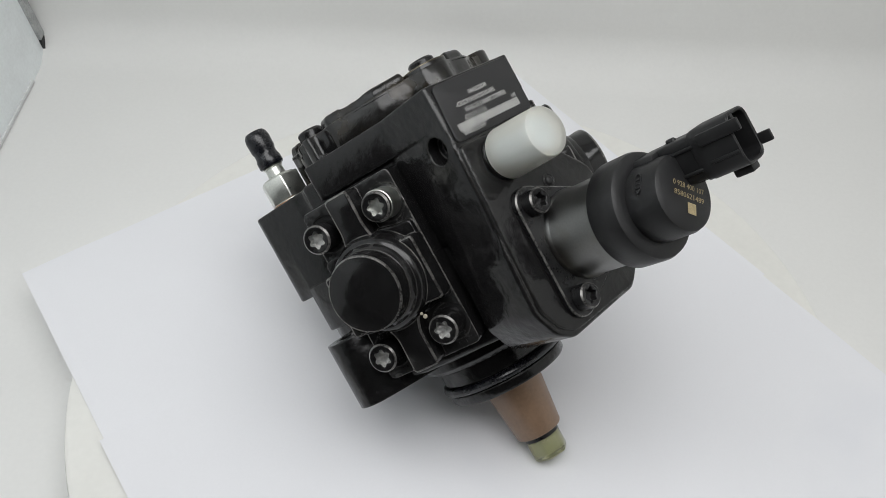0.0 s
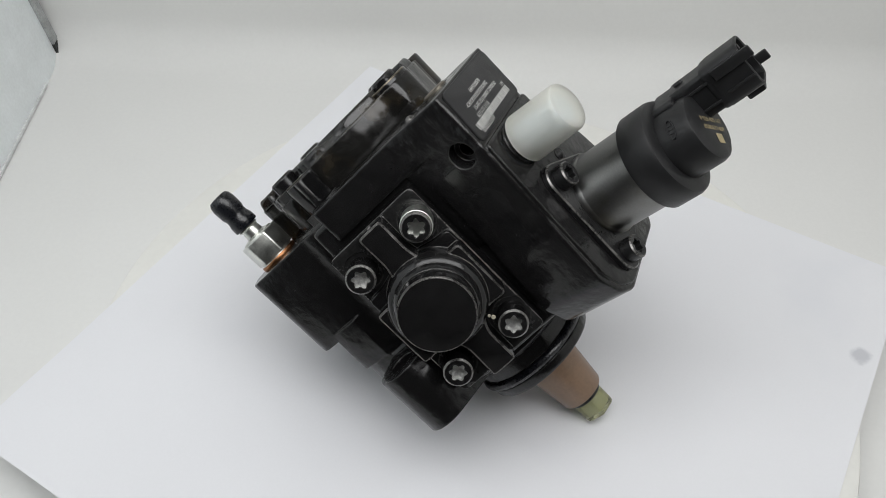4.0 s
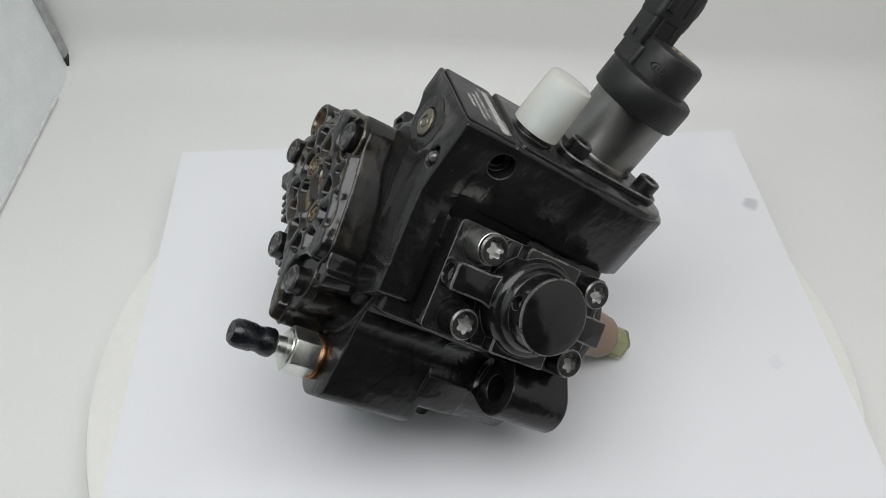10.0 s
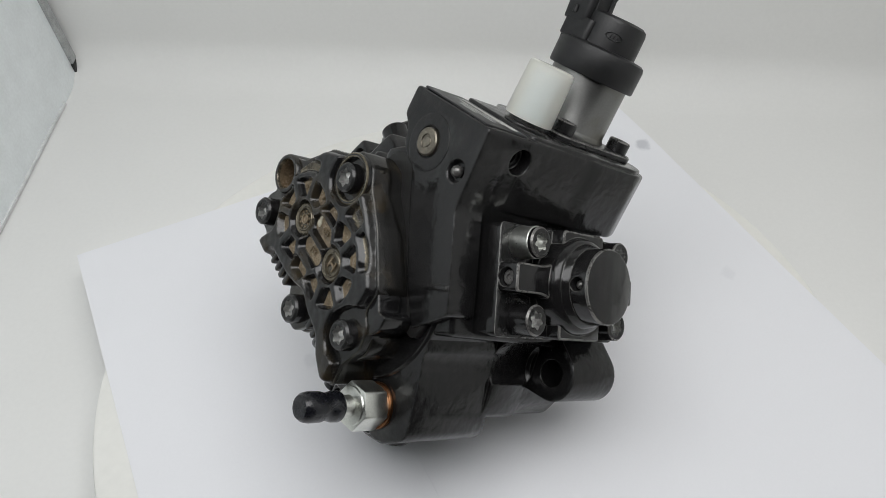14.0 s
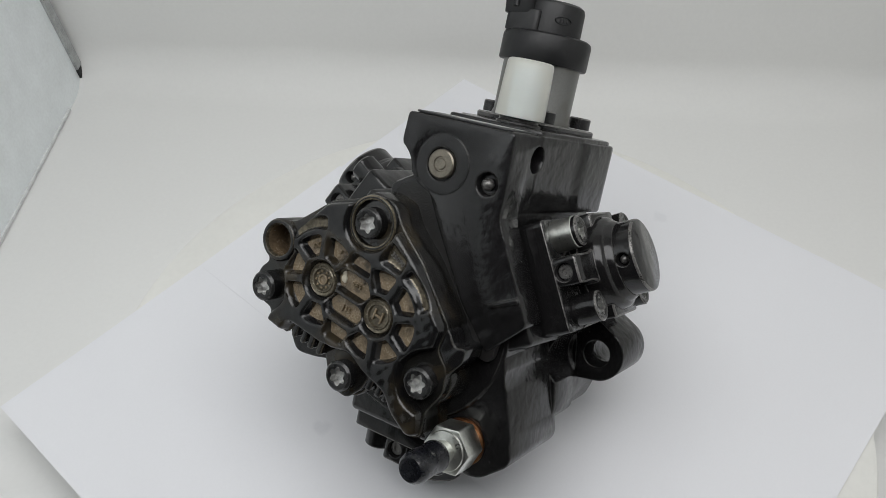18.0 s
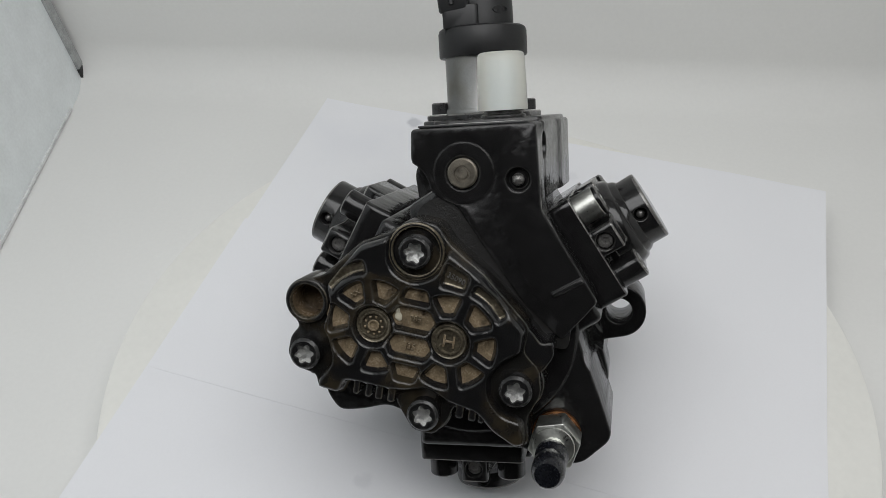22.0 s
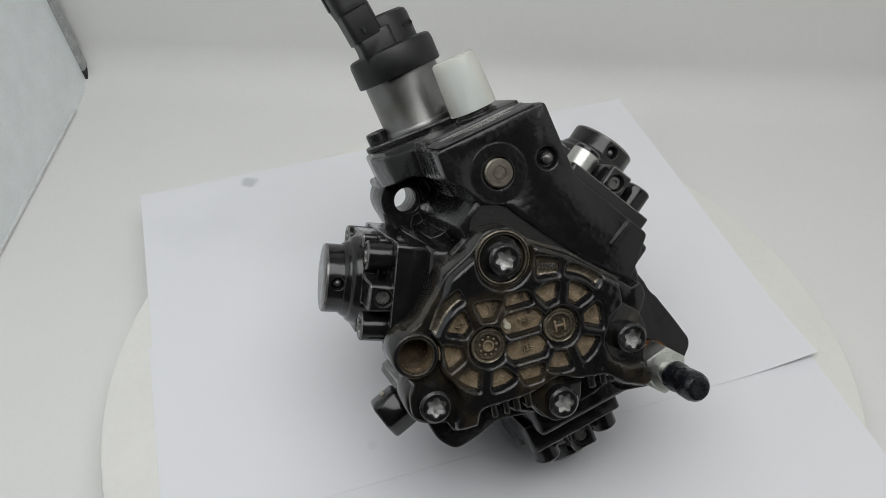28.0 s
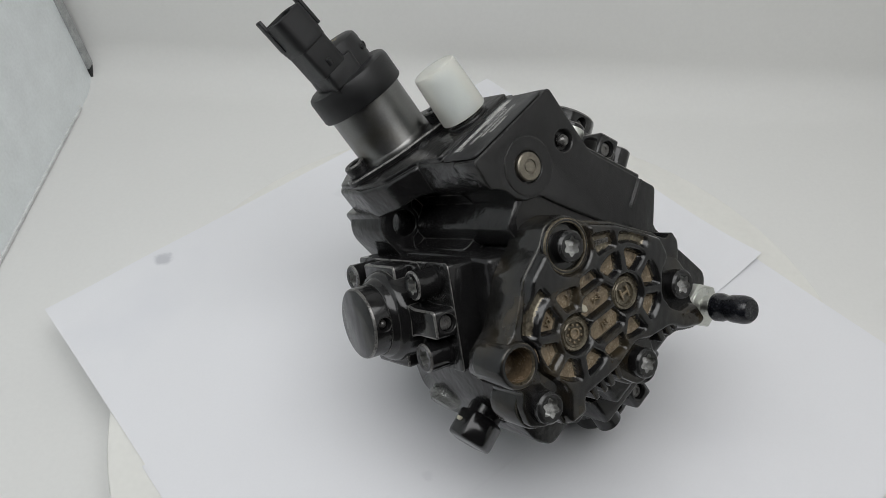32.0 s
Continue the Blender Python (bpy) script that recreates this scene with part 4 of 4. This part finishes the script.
def fittings():
    # return fitting: copper washer, plated hex, barb and rubber cap
    x, y = 6.8, -45.4
    fit = part("return_fitting", join(prism([(x + 8.8 * math.cos(radians(60 * k + 38)), y + 8.8 * math.sin(radians(60 * k + 38))) for k in range(6)], 45.2, 55.2, bevel=0.6),
                                      lathe([(7.4, 44.6), (7.4, 45.6)], 32, x, y), lathe([(7.0, 55), (6.6, 55.7), (3.9, 56.4), (3.6, 59.5), (4.4, 60.2), (3.2, 61.5)], 32, x, y)), [ZINC], pump, "zinc-plated hexagon return fitting")
    part("copper_washer", lathe([(4, 43.1), (8.1, 43.1), (8.3, 43.5), (8.3, 44.3), (8.1, 44.7), (4, 44.7)], 40, x, y), [COPPER], fit, "thin copper sealing washer")
    part("rubber_cap", lathe([(3.4, 60.8), (5.0, 60.8), (5.3, 61.4), (5.2, 64), (4.7, 65.5), (4.6, 67.0), (5.1, 68.5), (5.2, 73), (4.8, 75), (3.9, 76.2), (2.2, 76.5), (0, 75.8)], 36, x, y), [RUBBER], fit, "shiny black rubber cap")
    # white transport cap on the outlet
    m = frame_at(60) @ at(-11, 17.8, 0)
    part("outlet_seat", lathe([(8.0, 69), (8.0, 70.8), (7.0, 71.4), (7.0, 72.4), (0, 72.4)], 36), [PAINT], pump, m=m)
    part("transport_cap", lathe([(0, 90.9), (6.0, 90.9), (7.0, 90.0), (7.3, 72.6), (8.7, 72.6), (8.8, 73.0), (8.5, 84), (8.2, 91.2), (7.9, 92.0), (7.2, 92.4), (5.4, 92.5), (0, 92.5)], 48), [WHITE_CAP], pump, "milky white nylon transport cap", m)
    part("cap_core", lathe([(0, 72.6), (5.4, 72.6), (5.2, 89.6), (4.6, 90.2), (0, 90.3)], 32), [CAP_CORE], pump, "bluish core seen through the cap", m)
    # drive end: pilot collar, seal ring, taper and its cap
    part("pilot_collar", lathe([(24.5, -40), (24.5, -52.0), (23.4, -52.3), (23.4, -56.0), (25.0, -56.3), (25.0, -59.4), (24.3, -60.4), (14, -60.6), (13, -59), (8, -59)][::-1], 72), [PAINT], pump, "black pilot collar of the drive end")
    part("seal_ring", lathe([(23 + 1.75 + 1.75 * math.cos(radians(k)), -54.1 + 1.75 * math.sin(radians(k))) for k in range(0, 361, 30)], 64), [RUBBER], pump, "black rubber seal ring")
    part("drive_shaft", lathe([(12.6, -58), (12.4, -61), (9.8, -85.5), (9.4, -86.2), (6.6, -86.4), (6.6, -88.0), (4.0, -88.2), (4.0, -90.0), (0, -90)][::-1], 56, mats=None), [SHAFT], pump, "tapered drive shaft greased brown")
    part("thread_ring", lathe([(7.4, -86.2), (7.4, -88.4)], 40), [CAST], pump, "dark ring under the thread cap")
    six = [(7.9 * math.cos(radians(60 * q + 10)), 7.9 * math.sin(radians(60 * q + 10))) for q in range(6)]
    part("shaft_nut", prism([(0.75 * x, 0.75 * y) for x, y in six], -95.6, -88.5, bevel=0.4), [NUT], pump, "dull nut inside the clear cap")
    part("thread_cap", prism(rounded(six, 1.6, 3), -97.4, -88.6, bevel=1.2, segs=3), [YELLOW_CAP], pump, "clear yellow vinyl thread cap")


def metering_valve():
    f = frame_at(60)
    va, vb = 1.2, -16.9
    spots = ((-12.0, -0.3), (-12.3, -34.6), (19.4, -19.5))
    outline = hull([(va, vb, 16.4)] + [(a, b, 6.3) for a, b in spots], 36)
    val = part("metering_valve", prism(outline, 69.7, 72.2, bevel=0.5, worn=1, segs=1), [CAST, WORN_GLINT], pump, "metering valve with steel body and black plastic head", f)
    bolt = None
    for a, b in spots:
        m = f @ at(a, b, 77.0)
        if bolt is None:
            bolt = part("bolt", torx_bolt(4.3, 4.6, 2.4, 0.0, 0.5), [CAST, CAST, WORN_GLINT], val, "dark bolt with a six-lobe socket")
            s = m.copy()
            s.translation *= MM
            bolt.matrix_basis = s
        else:
            again(bolt, val, m)
    c = f @ at(va, vb, 0)
    part("steel_body", lathe([(15.6, 72), (15.6, 73.2), (15.2, 74.0), (15.0, 74.4), (15.0, 94.5), (14.6, 95)], 72), [STEEL], val, "turned bare steel body", c)
    head = part("plastic_head", united(lathe([(0, 93.6), (16.8, 93.6), (17.2, 94.2), (17.2, 102.8), (16.7, 104.2), (15.6, 104.9), (12.6, 105.2), (0, 105.2)], 72),
                                       lathe([(0, 104), (12.3, 104), (12.1, 114.6), (11.6, 116.2), (10.2, 117.1), (0, 117.3)], 56),
                                       prism(rounded([(-1, 3), (12.8, 3), (12.8, 13.8), (-1, 13.8)], 2.0), 104, 112.5, bevel=0.6)), [PLASTIC], val, "matt black plastic solenoid head", c)
    # plug connector: neck, shroud, latch tabs and ribs
    k = f @ at(9.3, -9.8, 110.5) @ Matrix.Rotation(radians(6), 4, "Y")

    def rect(w, h, r):
        return rounded([(-w, -h), (w, -h), (w, h), (-w, h)], r, 4)

    shroud = plate_with_holes(rect(6.5, 7.9, 3.6), [rect(5.5, 6.9, 2.9)], 13.5, 25.0, bevel=0.35, segs=1)
    con = part("connector", united(shroud, prism(rect(6.3, 7.7, 3.4), 11.5, 14.2, bevel=0.5), prism(rect(5.9, 6.9, 2.0), 0.0, 12.2, bevel=0.6), prism(rect(5.0, 5.6, 1.2), -9, 1, bevel=0.3)), [PLASTIC], val, "black two-pin connector shroud, open", k)
    part("latch_tab", box(5.7, 7.0, -5.2, -1.8, 15.0, 28.6, bevel=0.4), [PLASTIC], con, m=k)
    part("latch_tab", box(-7.7, -6.3, 2.6, 6.2, 15.0, 28.2, bevel=0.4), [PLASTIC], con, m=k)
    part("guide_lug", box(-2.3, 2.5, -10.3, -7.4, 17.6, 23.6, bevel=0.7), [PLASTIC], con, m=k)
    part("key_lug", box(-3.6, -2.0, 5.4, 7.2, 15, 25.2, bevel=0.3), [PLASTIC], con, m=k)
    part("rib", box(-6.9, -6.2, -3.2, -2.2, 15.5, 24.5, bevel=0.25), [PLASTIC], con, m=k)
    for ry in (-1, 1):
        part("rib", box(-6.6, -5.5, ry * 3.6 - 0.5, ry * 3.6 + 0.5, -6.0, 12.5, bevel=0.3), [PLASTIC], con, m=k)
        part("contact_pin", box(-0.35, 0.35, ry * 2.6 - 0.9, ry * 2.6 + 0.9, 14, 21.5, bevel=0.2), [SOCKET], con, "tinned contact pin", m=k)
    part("rib", box(-1.0, 1.0, -7.6, -6.7, 2.0, 14.5, bevel=0.3), [PLASTIC], con, m=k)
    part("nub", lathe([(0, 2.2), (1.0, 2.2), (1.0, 4.6), (0.6, 5.0), (0, 5.0)], 16, 0.5, 6.9), [PLASTIC], con, m=k)
    # plain raised oval on the dome's side
    spot = c @ Matrix.Rotation(radians(136), 4, "Z") @ at(12.15, 0, 110.2) @ Matrix.Rotation(math.pi / 2, 4, "Y")
    oval = [(x * 1.5, y * 3.4) for x, y in arc(0, 0, 1, 0, 345, 24)]
    inner = [(x * 1.2, y * 3.0) for x, y in arc(0, 0, 1, 0, 345, 24)]
    part("cast_mark", join(plate_with_holes(oval, [inner], -0.6, 0.22, bevel=0.05), *[box(-0.75, 0.75, q - 0.22, q + 0.22, -0.6, 0.2, bevel=0.08) for q in (-1.3, 0.0, 1.3)]), [PLASTIC], head, m=spot)
    # print on the dome
    turn = f @ at(0.9, -17.2, 117.35) @ Matrix.Rotation(radians(-40), 4, "Z")
    sheet_text("print", "0 928 400 107", 2.3, turn @ at(0.9, 2.0, 0), GOLD_PRINT, head, depth=0.02, squeeze=0.95)
    sheet_text("print", "8580621489", 2.3, turn @ at(1.1, -0.9, 0), GOLD_PRINT, head, depth=0.02, squeeze=1.08)
    part("print_patch", box(0.4, 3.8, -6.2, -2.8, -0.03, 0.03, bevel=0), [GOLD_PRINT], head, m=turn)



housing()
flange()
valve_block()
heads()
pump_cover()
fittings()
metering_valve()


def motions():
    carried = [(pump, PUMP_M), (table_disc, at(0, 0, -0.002)), (low_sheet, Matrix.Identity(4)), (top_sheet, Matrix.Identity(4))]
    for ob, m in carried:
        walk(ob, [(t, pose(0, 0, 0, 0, 0, turn) @ m) for t, ex, ey, ez, rx, ry, rz, turn in ROWS])


motions()
